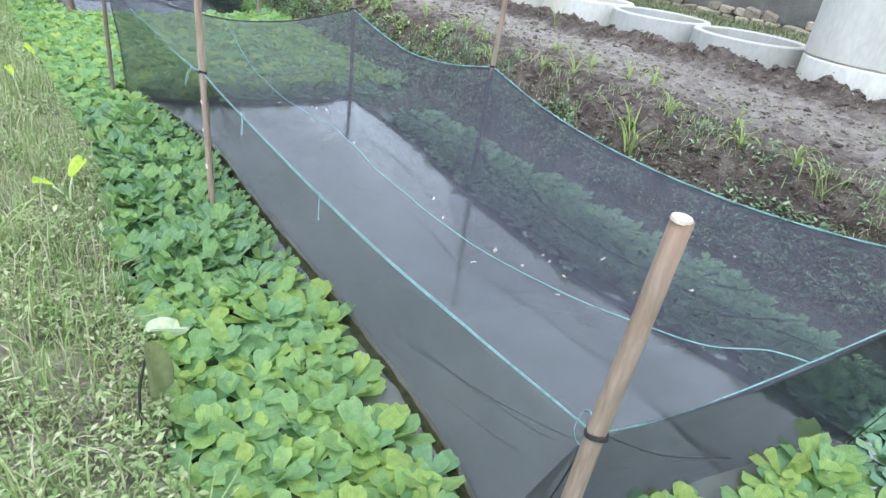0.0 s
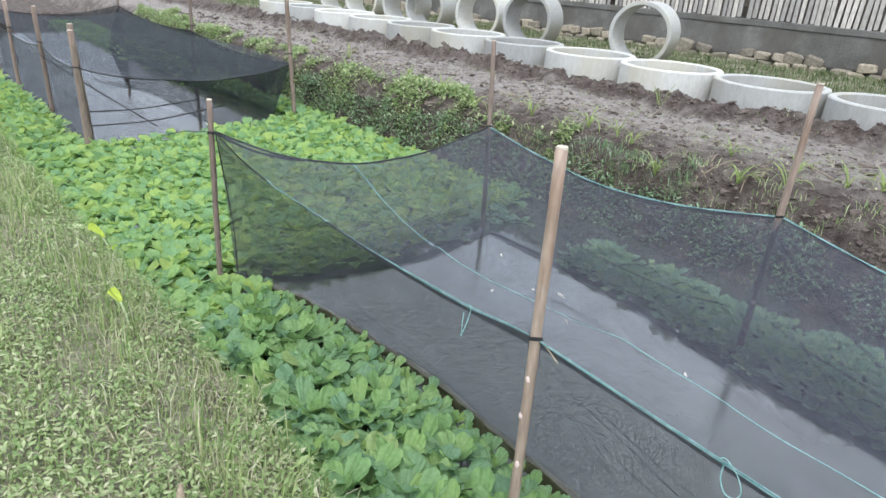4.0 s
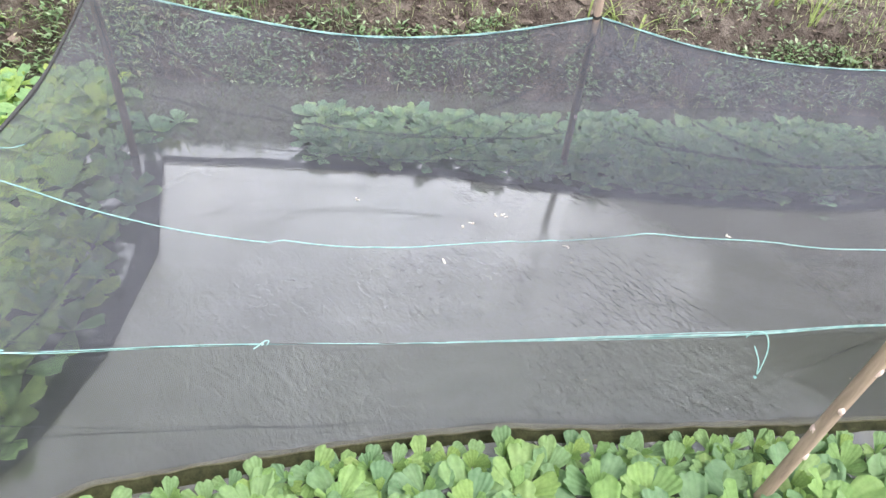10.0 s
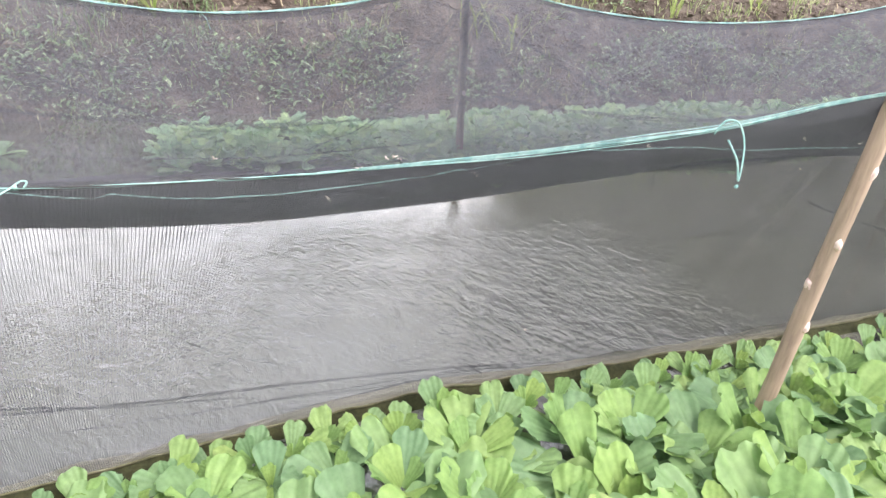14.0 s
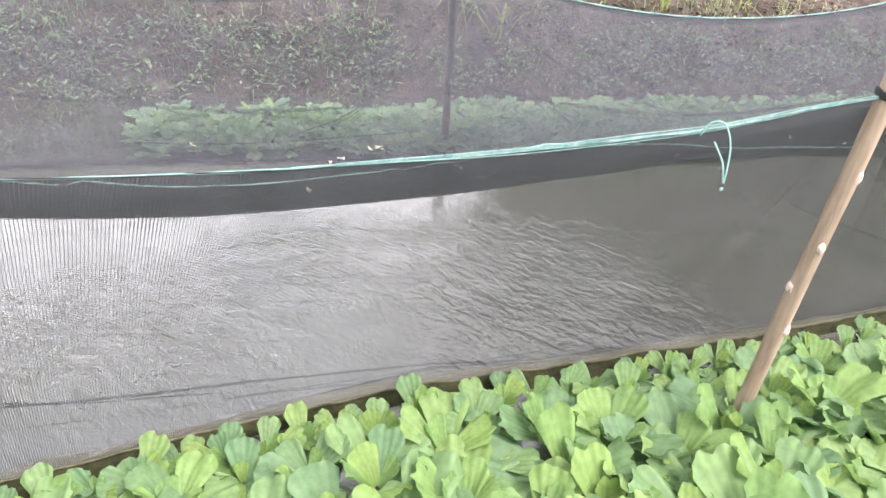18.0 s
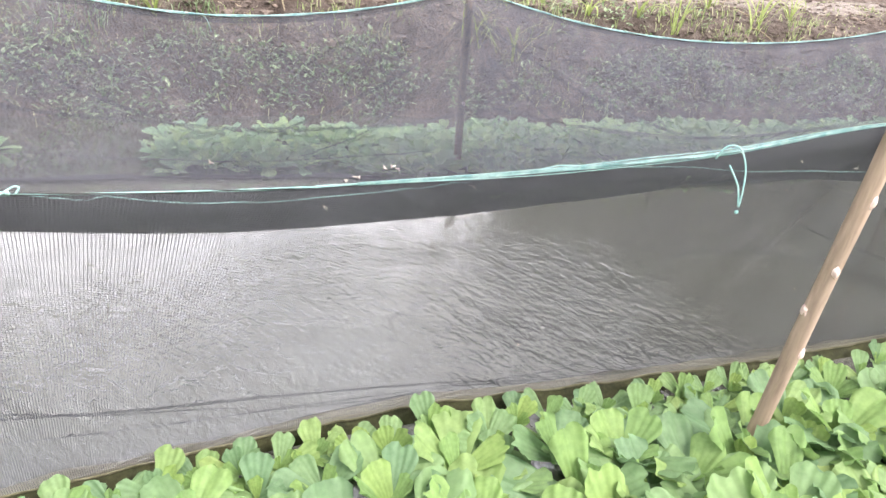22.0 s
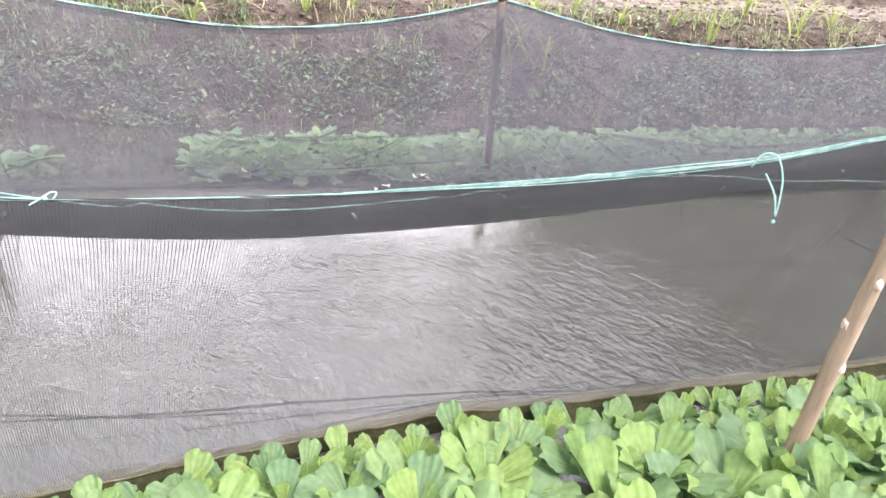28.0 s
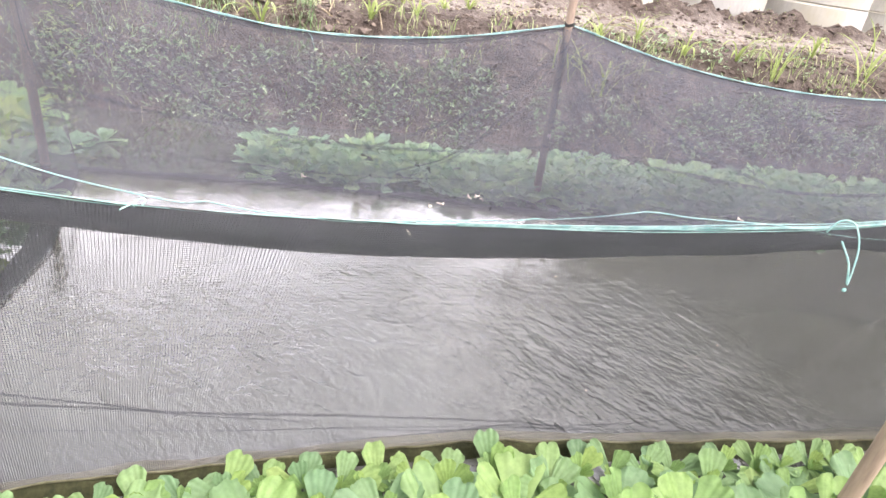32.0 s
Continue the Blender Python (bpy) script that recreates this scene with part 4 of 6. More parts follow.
def cover_height(x, y):
    """Height of the cover over a spot of the plan."""
    best = min(range(111), key=lambda i: abs(NEAR_LINE[i].lerp(FAR_LINE[i], 0.5).y - y))
    w = (x - NEAR_LINE[best].x) / (FAR_LINE[best].x - NEAR_LINE[best].x)
    return cover_point(best, min(1.0, max(0.0, w))).z


# scum dried on the foot of the net above the hem, on the grass side
for k, tall in enumerate((0.055, 0.030)):
    bv, bu = [], []
    for i in range(161):
        y = 2.07 - 4.35 * i / 160
        w = tall * (0.85 + 0.45 * noise.noise(Vector((y * 2.3, k, 5))) + 0.2 * noise.noise(Vector((y * 11, k, 8))))
        for j in range(3):
            bv.append((float(near_edge(y)) - 0.009 - 0.002 * k - 0.14 * w * j / 2, y, 0.004 + w * j / 2))
            bu.append((y, w * j / 2))
    put("waterline_band", mesh("waterline_band", bv, [(i * 3 + j, i * 3 + 3 + j, i * 3 + 4 + j, i * 3 + 1 + j) for i in range(160) for j in range(2)], M_WATERLINE, True, bu), pen, "pale scum dried on the foot of the netting")
# hem at the water on the grass side
hv, hf, hn = [], [], 130
for i in range(hn + 1):
    y = 2.07 - 4.35 * i / hn
    x = float(near_edge(y)) - 0.013
    w = 0.019 + 0.005 * math.sin(y * 5) + 0.010 * noise.noise(Vector((y * 8, 0, 0))) + 0.006 * noise.noise(Vector((y * 31, 0, 4)))
    for j in range(5):
        q = j / 4
        hv.append((x - 0.040 * q - 0.006 * math.sin(q * 3.1) + 0.004 * noise.noise(Vector((y * 14, q * 3, 2))), y, w - (w + 0.022) * q))
    if i:
        hf += [((i - 1) * 5 + j, i * 5 + j, i * 5 + j + 1, (i - 1) * 5 + j + 1) for j in range(4)]
hem = put("hem", mesh("hem", hv, hf, M_HEM, True), pen, "olive algae-stained hem at the water line")
edge_line = [Vector((hv[i * 5][0] - 0.002, hv[i * 5][1], hv[i * 5][2] + 0.004)) for i in range(hn + 1)]
put("hem_cord", mesh("hem_cord", *tube(edge_line, 0.0021, 5, wobble=0.9), M_HEMLINE, True), pen, "pale dried edge of the hem")
sol = hem.modifiers.new("thick", "SOLIDIFY")
sol.thickness = 0.003


def twisted(name, pts, r, parent, mat, strands=3, label="", loose=1.0):
    """A rope of a few strands laid side by side, which part a little on the way."""
    rope = []
    for k in range(strands):
        line = []
        for i, p in enumerate(pts):
            a = i * 0.7 + k * 2 * math.pi / strands
            line.append(p + Vector((math.cos(a), 0.0, math.sin(a))) * r * 0.9 * loose)
        rope.append(tube(line, r, 5))
    return put(name, mesh(name, *join(rope), mat, True), parent, label)


def strands(pts, n, r, spread, mat, label="", seed=0):
    """Loose parallel strands of one rope, drawn together at its far end."""
    lines = []
    for k in range(n):
        line = []
        for i, p in enumerate(pts):
            q = i / (len(pts) - 1)
            w = spread * (0.35 + 0.65 * math.sin(math.pi * q)) * (k - (n - 1) / 2)
            z = w + 0.0012 * noise.noise(Vector((i * 0.16, k * 3.1, seed)))
            line.append(p + Vector((0.5 * w * math.sin(q * 7 + k), 0.0, z)))
        lines.append(tube(line, r * (0.8 + 0.4 * ((k * 7 + seed) % 3) / 2), 5, wobble=0.3, seed=k + seed))
    put("top_rope", mesh("top_rope", *join(lines), mat, True), pen, label)


twisted("top_rope", [p for p in ROPE_NEAR_A if p.y < 0.95], 0.0008, pen, M_ROPE, 2, "", 1.2)
twisted("top_rope", [p for p in ROPE_NEAR_A if p.y > 0.90], 0.0009, pen, M_STRING, 2, "dark bound edge of the netting", 1.2)
strands([p for p in ROPE_NEAR_A if 0.82 < p.y < 1.28], 2, 0.0009, 0.0016, M_CORD, "pale thin part of the rope", 6)
strands([p for p in ROPE_NEAR_A if 1.24 < p.y < 1.66], 3, 0.0010, 0.0022, M_CORD, "pale cord wound along the rope", 4)
strands([p for p in ROPE_NEAR_A if p.y < 0.86], 5, 0.0008, 0.0026, M_ROPE, "pale green strands drawn to the pole", 3)
strands([p for p in ROPE_NEAR_A if p.y > 1.64], 3, 0.0020, 0.0035, M_STRING, "black bundled edge of the netting", 5)
strands(ROPE_NEAR_B, 4, 0.0013, 0.0032, M_ROPE, "pale green rope of several strands", 7)
twisted("top_rope", [p + Vector((-0.004, 0, 0.004)) for p in ROPE_FAR_A], 0.0024, pen, M_ROPE, 2)
twisted("top_rope", [p + Vector((-0.004, 0, 0.004)) for p in ROPE_FAR_B], 0.0022, pen, M_ROPE, 2)
put("top_rope", mesh("top_rope", *tube(ROPE_END, 0.006, 6, wobble=0.5), M_STRING, True), pen, "black rolled net edge")
twisted("top_rope", ROPE_START, 0.0019, pen, M_ROPE, 2)
put("bunched_edge", mesh("bunched_edge", *tube(curve([FL_TIE, (0.10, 2.05, 0.795), (0.25, 2.045, 0.722), (0.40, 2.038, 0.672), (0.49, 2.032, 0.656)], 20), 0.007, 6, wobble=0.7), M_STRING, True), pen, "bunched black net edge with a knot")

for p in CORD:
    if -2.0 < p.y < 1.3:
        p.z = max(p.z, cover_height(p.x, p.y) + 0.002)
cord = put("cord", mesh("cord", *tube(CORD, 0.0018, 6), M_CORD, True))
tagged(cord, "pale cord slung lengthwise across the net pen", "cord")


def loop(pts, knot=None, r=0.0015, label="loose loop of pale cord hanging from the rope"):
    ob = thing("cord_loop", label, "cord", "loose cord loops", m=Matrix.Translation(pts[0]))
    o = Vector(pts[0])
    put("strand", mesh("strand", *tube([Vector(p) - o for p in curve(pts, 24)], r, 6), M_CORD, True), ob)
    if knot:
        v, f = lump(r * 2.2, 3, 2, 1.0)
        put("knot", mesh("knot", [Vector(q) + Vector(knot) - o for q in v], f, M_CORD, True), ob)
    return ob


# ---- water lettuce ----


def frond(nu, nv, L=0.116, W=0.080, curl=0.5, notch=0.05, wave=0.004, seed=0, lobes=0.040):
    """One wedge-shaped pleated leaf from its base at the origin, along +y, with a blunt, ragged and wavy tip."""
    verts, uvs = [], []
    for i in range(nu + 1):
        u = i / nu
        w = W * (0.20 + 0.84 * min(1.0, u * 1.12) ** 0.82) * (1 - 0.07 * float(smooth(u, 0.86, 1.0)))
        for j in range(nv + 1):
            v = 2 * j / nv - 1
            tip = 1 - 0.17 * u * u * abs(v) ** 3.6 - notch * u * u * math.exp(-((v / 0.16) ** 2)) + lobes * u * u * (1.0 * noise.noise(Vector((v * 2.2, seed * 3.3, 0))) + 0.45 * noise.noise(Vector((v * 8.5, seed * 5.1, 2)))) + 0.018 * u**4 * noise.noise(Vector((v * 21, seed * 1.7, 6)))
            y = L * u * tip
            z = -curl * L * 0.5 * u * u + 0.16 * W * (v * v) * (0.6 - 0.2 * u) + wave * u * math.sin(v * 5 + seed) * abs(v) + 0.0060 * u**4 * math.sin(v * 5 + seed * 2) + 0.0022 * u**4 * math.sin(v * 13 + seed) + 0.0009 * math.cos(v * 16.0) * min(1, u * 2) * (1.15 - u)
            verts.append((w / 2 * v * (1 + 0.06 * u * noise.noise(Vector((u * 5, seed * 2.2, v)))), y, z))
            uvs.append((v * 0.5 + 0.5, u))
    faces = [(i * (nv + 1) + j, i * (nv + 1) + j + 1, (i + 1) * (nv + 1) + j + 1, (i + 1) * (nv + 1) + j) for i in range(nu) for j in range(nv)]
    return verts, faces, uvs


def rosette(seed):
    """Where the leaves of one plant stand: azimuth, rise, scale, shape."""
    r0 = np.random.RandomState(seed)
    n = r0.randint(7, 10)
    out = []
    for k in range(n):
        q = (k + 0.5) / n
        out.append((k * 137.5 + r0.uniform(-20, 20), 62 - 46 * q + r0.uniform(-14, 16), (0.45 + 0.72 * q**0.5) * r0.uniform(0.84, 1.12), r0.randint(0, 6), 0.003 + 0.010 * q))
    return out


ROSETTES = [rosette(k + 3) for k in range(10)]
SHAPES = [dict(curl=0.05, notch=0.06, seed=1, L=0.126, W=0.086), dict(curl=0.20, notch=0.0, seed=2, L=0.120, W=0.094), dict(curl=-0.10, notch=0.08, seed=3, L=0.126, W=0.080), dict(curl=0.30, notch=0.0, seed=4, L=0.114, W=0.080, wave=0.009), dict(curl=0.12, notch=0.04, seed=5, L=0.132, W=0.072), dict(curl=0.42, notch=0.05, seed=6, L=0.122, W=0.086, lobes=0.07, wave=0.008)]
FRONDS, FRONDS_IN = [], []
for sh in SHAPES:
    v, f, uv = frond(9, 22, **sh)
    FRONDS.append(mesh("leaf", v, f, M_FROND, True, uv))
    FRONDS_IN.append(mesh("leaf", v, f, M_FROND_IN, True, uv))


def leaf_pose(az, rise, sc, off):
    return Matrix.Rotation(radians(az), 4, "Z") @ Matrix.Translation((0, off, 0)) @ Matrix.Rotation(radians(rise), 4, "X") @ Matrix.Diagonal((sc, sc, sc, 1))


def lettuce_here(x, y):
    """Whether the floating mat covers this spot."""
    if x < left_foot(y) - 0.04 or x > right_foot(y) - 0.05 or y > 16:
        return False
    in_pen = near_edge(np.clip(y, -2.4, 2.09)) - (0.078 if y > 0.35 else 0.088) < x < far_edge(np.clip(y, -2.7, 1.8)) + 0.075 and start_edge(x) - 0.06 < y < end_edge(np.clip(x, 0.08, 1.8)) + 0.085
    if in_pen:
        return False
    if x > 1.3 and 1.20 < y < 1.98 and not (x < 2.22 and y > 1.78):
        return False
    if x > 1.3 and y < 1.98 and x > strip_back(y) - 0.05 - 0.04 * math.sin(y * 5):
        return False
    if y > far_pen_front(x) - 0.08 and 0.13 + 0.02 * (y - 5) < x < 2.35:
        return False
    return True


spots = []
sp = 0.127
for i in range(-9, 34):
    for j in range(-64, 171):
        x = i * sp + (j % 2) * sp / 2 + rng.uniform(-0.03, 0.03)
        y = j * sp * 0.87 + rng.uniform(-0.03, 0.03)
        if lettuce_here(x, y):
            spots.append((x, y))
for i in range(1500):
    x, y = rng.uniform(1.5, 2.25), rng.uniform(-4.0, 1.25)
    if lettuce_here(x, y) and min((x - a) ** 2 + (y - b) ** 2 for a, b in spots[-400:]) > 0.075**2:
        spots.append((x, y))
# small plants that fill the gaps along the hem
for y in np.arange(-0.72, 1.74, 0.07):
    x = float(near_edge(y)) - 0.085 - rng.uniform(0, 0.02)
    if min((x - a) ** 2 + (y - b) ** 2 for a, b in spots) > 0.062**2:
        spots.append((x, float(y)))
proto = []
for k, ros in enumerate(ROSETTES):
    ob = thing("water_lettuce", "floating rosette of pale green ribbed water lettuce leaves", "water plant", "water lettuce beside the net")
    for az, rise, sc, shp, off in ros:
        put("leaf", (FRONDS_IN if rise > 46 else FRONDS)[shp], ob, m=leaf_pose(az, rise, sc, off))
    proto.append(ob)
near_spots = [s for s in spots if s[0] < 0.3 and -0.75 < s[1] < 1.75]
far_spots = [s for s in spots if not (s[0] < 0.3 and -0.75 < s[1] < 1.75)]
for n, (x, y) in enumerate(near_spots):
    k = rng.randint(0, 10)
    m = Matrix.Translation((x, y, rng.uniform(0.0, 0.02))) @ Matrix.Rotation(rng.uniform(0, 6.28), 4, "Z") @ Matrix.Rotation(rng.uniform(-0.2, 0.2), 4, "X")
    gap = float(near_edge(min(max(y, -2.4), 2.09))) - x
    beside = gap < 0.16
    sc = rng.uniform(0.92, 1.16) * float(np.interp(gap, [0.08, 0.115, 0.17, 0.30], [0.42, 0.52, 0.70, 1.0]))
    if beside:
        # plants against the hem lean away from it
        m = Matrix.Translation((x, y, 0.012)) @ Matrix.Rotation(-0.50, 4, "Y") @ Matrix.Rotation(rng.uniform(0, 6.28), 4, "Z")
    m = m @ Matrix.Scale(sc, 4)
    if n < 10:
        proto[n].matrix_basis = m
    else:
        copy_thing(proto[k], m)
# the rest of the mat
low = [frond(4, 4, **{**sh}) for sh in SHAPES]
LV = [np.array(v) for v, f, uv in low]
LF = np.array(low[0][1])
LU = np.array(low[0][2])
for strip in (False, True):
    vs, fs, us, n0 = [], [], [], 0
    for x, y in far_spots:
        if (x > 1.3 and y < 2.1) != strip:
            continue
        ros = ROSETTES[rng.randint(0, 10)]
        base = Matrix.Translation((x, y, rng.uniform(0.0, 0.02))) @ Matrix.Rotation(rng.uniform(0, 6.28), 4, "Z") @ Matrix.Scale(rng.uniform(0.75, 1.1) * (0.70 if strip else 1.0), 4)
        for az, rise, sc, shp, off in ros:
            mm = np.array(base @ leaf_pose(az, rise, sc, off))
            vs.append(LV[shp] @ mm[:3, :3].T + mm[:3, 3])
            fs.append(LF + n0)
            us.append(LU)
            n0 += len(LU)
    mat_ob = put("water_lettuce_mat", mesh("water_lettuce_mat", np.concatenate(vs).tolist(), np.concatenate(fs).tolist(), M_FROND_STRIP if strip else M_FROND_FAR, True, np.concatenate(us)))
    tagged(mat_ob, "low strip of water lettuce, coloured bluer for the net's haze" if strip else "dense floating mat of bright green water lettuce", "water plants", kind="stuff")

# ---- grass and weeds ----


def blades(name, xs, ys, hmin, hmax, width, mat, bend=0.6, label="", category="grass", zoff=-0.005):
    n = len(xs)
    zs = ground_height(xs, ys) + zoff
    az, h = rng.uniform(0, 2 * np.pi, n), rng.uniform(hmin, hmax, n)
    w, b = width * rng.uniform(0.6, 1.3, n), bend * rng.uniform(0.2, 1.3, n)
    dx, dy = np.cos(az), np.sin(az)
    base = np.stack([xs, ys, zs], -1)
    d, s, up = np.stack([dx, dy, 0 * dx], -1), np.stack([-dy, dx, 0 * dx], -1), np.array([0, 0, 1.0])
    mid = base + up * (h * 0.6)[:, None] + d * (h * b * 0.3)[:, None]
    tip = base + up * (h * np.clip(1 - 0.35 * b, 0.3, 1))[:, None] + d * (h * b)[:, None]
    v = np.stack([base - s * w[:, None] / 2, base + s * w[:, None] / 2, mid + s * w[:, None] * 0.42, mid - s * w[:, None] * 0.42, tip], 1).reshape(-1, 3)
    k = np.arange(n) * 5
    faces = np.stack([k, k + 1, k + 2, k + 3], -1).tolist() + np.stack([k + 3, k + 2, k + 4], -1).tolist()
    ob = put(name, mesh(name, v.tolist(), faces, mat))
    return tagged(ob, label, category, kind="stuff")


def leaves(name, xs, ys, lo, hi, size, mat, label, category="weeds", out=0.0):
    """Small pointed leaves at random heights over the ground, lying and standing."""
    n = len(xs)
    c = np.stack([xs - out * rng.uniform(-0.2, 1.0, n), ys, ground_height(xs, ys) + rng.uniform(lo, hi, n)], -1)
    az, tilt = rng.uniform(0, 2 * np.pi, n), rng.uniform(-0.3, 1.0, n)
    d = np.stack([np.cos(az) * np.cos(tilt), np.sin(az) * np.cos(tilt), np.sin(tilt)], -1)
    s = np.stack([-np.sin(az), np.cos(az), 0 * az], -1)
    L = size * rng.uniform(0.6, 1.4, n)[:, None]
    dn = np.array([0, 0, -1.0])
    v = np.stack([c, c + d * L * 0.5 + s * L * 0.20 + dn * L * 0.02, c + d * L * 0.55 + dn * L * 0.07, c + d * L * 0.5 - s * L * 0.20 + dn * L * 0.02, c + d * L + dn * L * 0.18], 1).reshape(-1, 3)
    k = np.arange(n) * 5
    faces = np.concatenate([np.stack([k, k + 1, k + 2], -1), np.stack([k, k + 2, k + 3], -1), np.stack([k + 1, k + 4, k + 2], -1), np.stack([k + 2, k + 4, k + 3], -1)]).tolist()
    ob = put(name, mesh(name, v.tolist(), faces, mat))
    return tagged(ob, label, category, kind="stuff")


def scatter(n, x0, x1, y0, y1, keep=None):
    x, y = rng.uniform(x0, x1, n), rng.uniform(y0, y1, n)
    if keep is not None:
        k = keep(x, y)
        x, y = x[k], y[k]
    return x, y


def patchy(x, y, s, level):
    return bumps(x + 5.3, y * 1.1 - 2.2, s) + rng.uniform(-0.5, 0.5, len(x)) > level


bx, by = scatter(78000, -2.6, -0.38, -4.0, 5.5, lambda x, y: (x < left_foot(y) + 0.03) & (patchy(x, y, 0.9, -0.75)))
blades("grass", bx, by, 0.025, 0.085, 0.0042, M_GRASS, 0.9, "short mixed green and straw-coloured grass")
bx, by = scatter(30000, -9, -0.3, -6, 20, lambda x, y: (x < left_foot(y) + 0.03) & ((x < -2.4) | (y > 5.2)))
blades("grass", bx, by, 0.04, 0.12, 0.009, M_GRASS, 0.8, "short dry grass of the bank further off")
bx, by = scatter(70000, -6.5, -2.0, -6, 9)
leaves("low_weeds", bx, by, 0.0, 0.06, 0.045, M_TURF, "small-leaved weeds in the turf further from the water")
bx, by = scatter(17000, -1.25, -0.35, -3.5, 12, lambda x, y: (x < left_foot(y) + 0.05) & (x > left_foot(y) - 0.42) & patchy(x, y, 1.4, 0.0))
blades("tall_grass", bx, by, 0.08, 0.24, 0.0050, M_GRASS, 0.7, "taller grass along the water's edge")
bx, by = scatter(120000, -2.2, -0.2, -4.0, 6.5, lambda x, y: (x < left_foot(y) + 0.05) & patchy(x * 1.3, y, 1.6, -0.25))
leaves("low_weeds", bx, by, 0.01, 0.07, 0.024, M_TURF, "small-leaved green weeds in the turf")
bx, by = scatter(330000, 2.1, 3.6, -5, 13, lambda x, y: (x > right_foot(y) + 0.005) & (ground_height(x, y) < 0.31 + 0.07 * bumps(y, y * 0.2, 1.3) + 0.06 * smooth(y, 1.9, 3.0)) & (x - right_foot(y) < 0.4) & patchy(x * 1.6, y, 2.6, -0.55))
leaves("bank_weeds", bx, by, -0.02, 0.05, 0.040, M_WEED, "leafy green weeds on the slope over the water", out=0.055)
bx, by = scatter(95000, 1.8, 3.8, -5, 13, lambda x, y: (x > right_foot(y) - 0.03) & (x - right_foot(y) < 0.15 + 0.10 * bumps(y, y * 0.2, 0.9)) & patchy(x, y, 1.5, -0.1))
blades("bank_grass", bx, by, 0.03, 0.10, 0.0045, M_TURF, 1.6, "thin green grass on the earth slope")
bx, by = scatter(4500, 2.4, 3.2, -3.2, 2.2, lambda x, y: (x - right_foot(y) > 0.15) & (x - right_foot(y) < 0.40) & patchy(x, y, 2.1, 0.1))
blades("ridge_grass", bx, by, 0.04, 0.11, 0.0050, M_TURF, 1.2, "thin grass in tufts along the top of the slope")
bx, by = scatter(2600, 2.5, 2.9, 0.9, 2.3, lambda x, y: (x > right_foot(y) + 0.02) & patchy(x, y, 2.4, -0.4))
blades("overhanging_grass", bx, by, 0.04, 0.09, 0.0050, M_WEED, 1.3, "longer green grass hanging over the water")
bx, by = scatter(17000, 2.4, 4.9, -5, 12, lambda x, y: patchy(x, y, 1.9, 0.30))
leaves("path_weeds", bx, by, 0.0, 0.035, 0.020, M_TURF, "scattered small weeds on the trodden path")
bx, by = scatter(9000, 2.35, 5.0, -5, 12, lambda x, y: patchy(x + 3, y, 1.3, -0.1))
blades("straw_litter", bx, by, 0.006, 0.018, 0.004, M_STRAW, 5.0, "dry straw and leaf litter on the earth", "litter", 0.004)
bx, by = scatter(14000, -2.6, -0.4, -4, 6, lambda x, y: (x < left_foot(y)) & patchy(x + 3, y, 1.1, -0.1))
blades("straw_litter", bx, by, 0.008, 0.02, 0.004, M_STRAW, 5.0, "dry straw lying in the turf", "litter", 0.012)
bx, by = scatter(56000, 5.9, 10.1, -9, 22, lambda x, y: patchy(x, y, 0.7, -0.55))
blades("grass_strip", bx, by, 0.04, 0.14, 0.012, M_DULL, 0.9, "dull green grass before the wall")
bx, by = scatter(7000, 2.9, 4.9, -5, 10, lambda x, y: patchy(x, y, 1.1, 0.55))
blades("path_grass", bx, by, 0.02, 0.06, 0.005, M_GRASS, 0.9, "sparse grass on the trodden path")

# clods of earth on the ridge and slope
cl = []
LUMPS = []
for k in range(8):
    v, f = lump(1.0, k, 1, 0.6)
    LUMPS.append(([Vector(p) * (1 + 0.35 * math.sin(n * 2.3 + k * 1.7)) for n, p in enumerate(v)], f))
for n in range(12500):
    y = rng.uniform(-6, 12)
    if n < 2600:
        x, r = 4.74 + rng.normal(0, 0.14), rng.uniform(0.006, 0.022) * (2.0 if n % 19 == 0 else 1.0)
    else:
        x, r = right_foot(y) + 0.08 + 2.1 * rng.uniform(0, 1) ** 2.2, rng.uniform(0.005, 0.018) * (2.3 if n % 17 == 0 else 1.0)
    v, f = LUMPS[n % 8]
    q = Matrix.Translation((x, y, gz(x, y) + r * 0.1)) @ Matrix.Rotation(rng.uniform(0, 6.28), 4, "Z") @ Matrix.Diagonal((r, r * rng.uniform(0.7, 1.5), r, 1))
    cl.append(([q @ p for p in v], f))
tagged(put("earth_clods", mesh("earth_clods", *join(cl), M_CLOD)), "dark brown clods of dug earth", "earth", kind="stuff")

# ---- concrete rings ----


def ring_mesh(r, h, t, seed):
    b = 0.012
    prof = [(r - b, 0), (r, b), (r, h - b), (r - b, h), (r - t + b, h), (r - t, h - b), (r - t, b), (r - t + b, 0)]
    return mesh("concrete_ring", *lathe(prof, 56, 0.006), M_CONCRETE, False)


RING_R, RING_H = 0.55, 0.57
RING = [ring_mesh(RING_R * k, RING_H, 0.075, 1) for k in (1.0, 0.985, 1.01)]
for me in RING:
    me.polygons.foreach_set("use_smooth", [True] * len(me.polygons))
    me.set_sharp_from_angle(angle=radians(35))


def ring(x, y, z, label, n, rot=(0, 0, 0)):
    ob = new("concrete_ring", RING[n % 3])
    ob.matrix_basis = pose(x, y, z, *rot)
    return tagged(ob, label, "concrete ring", "concrete well rings")


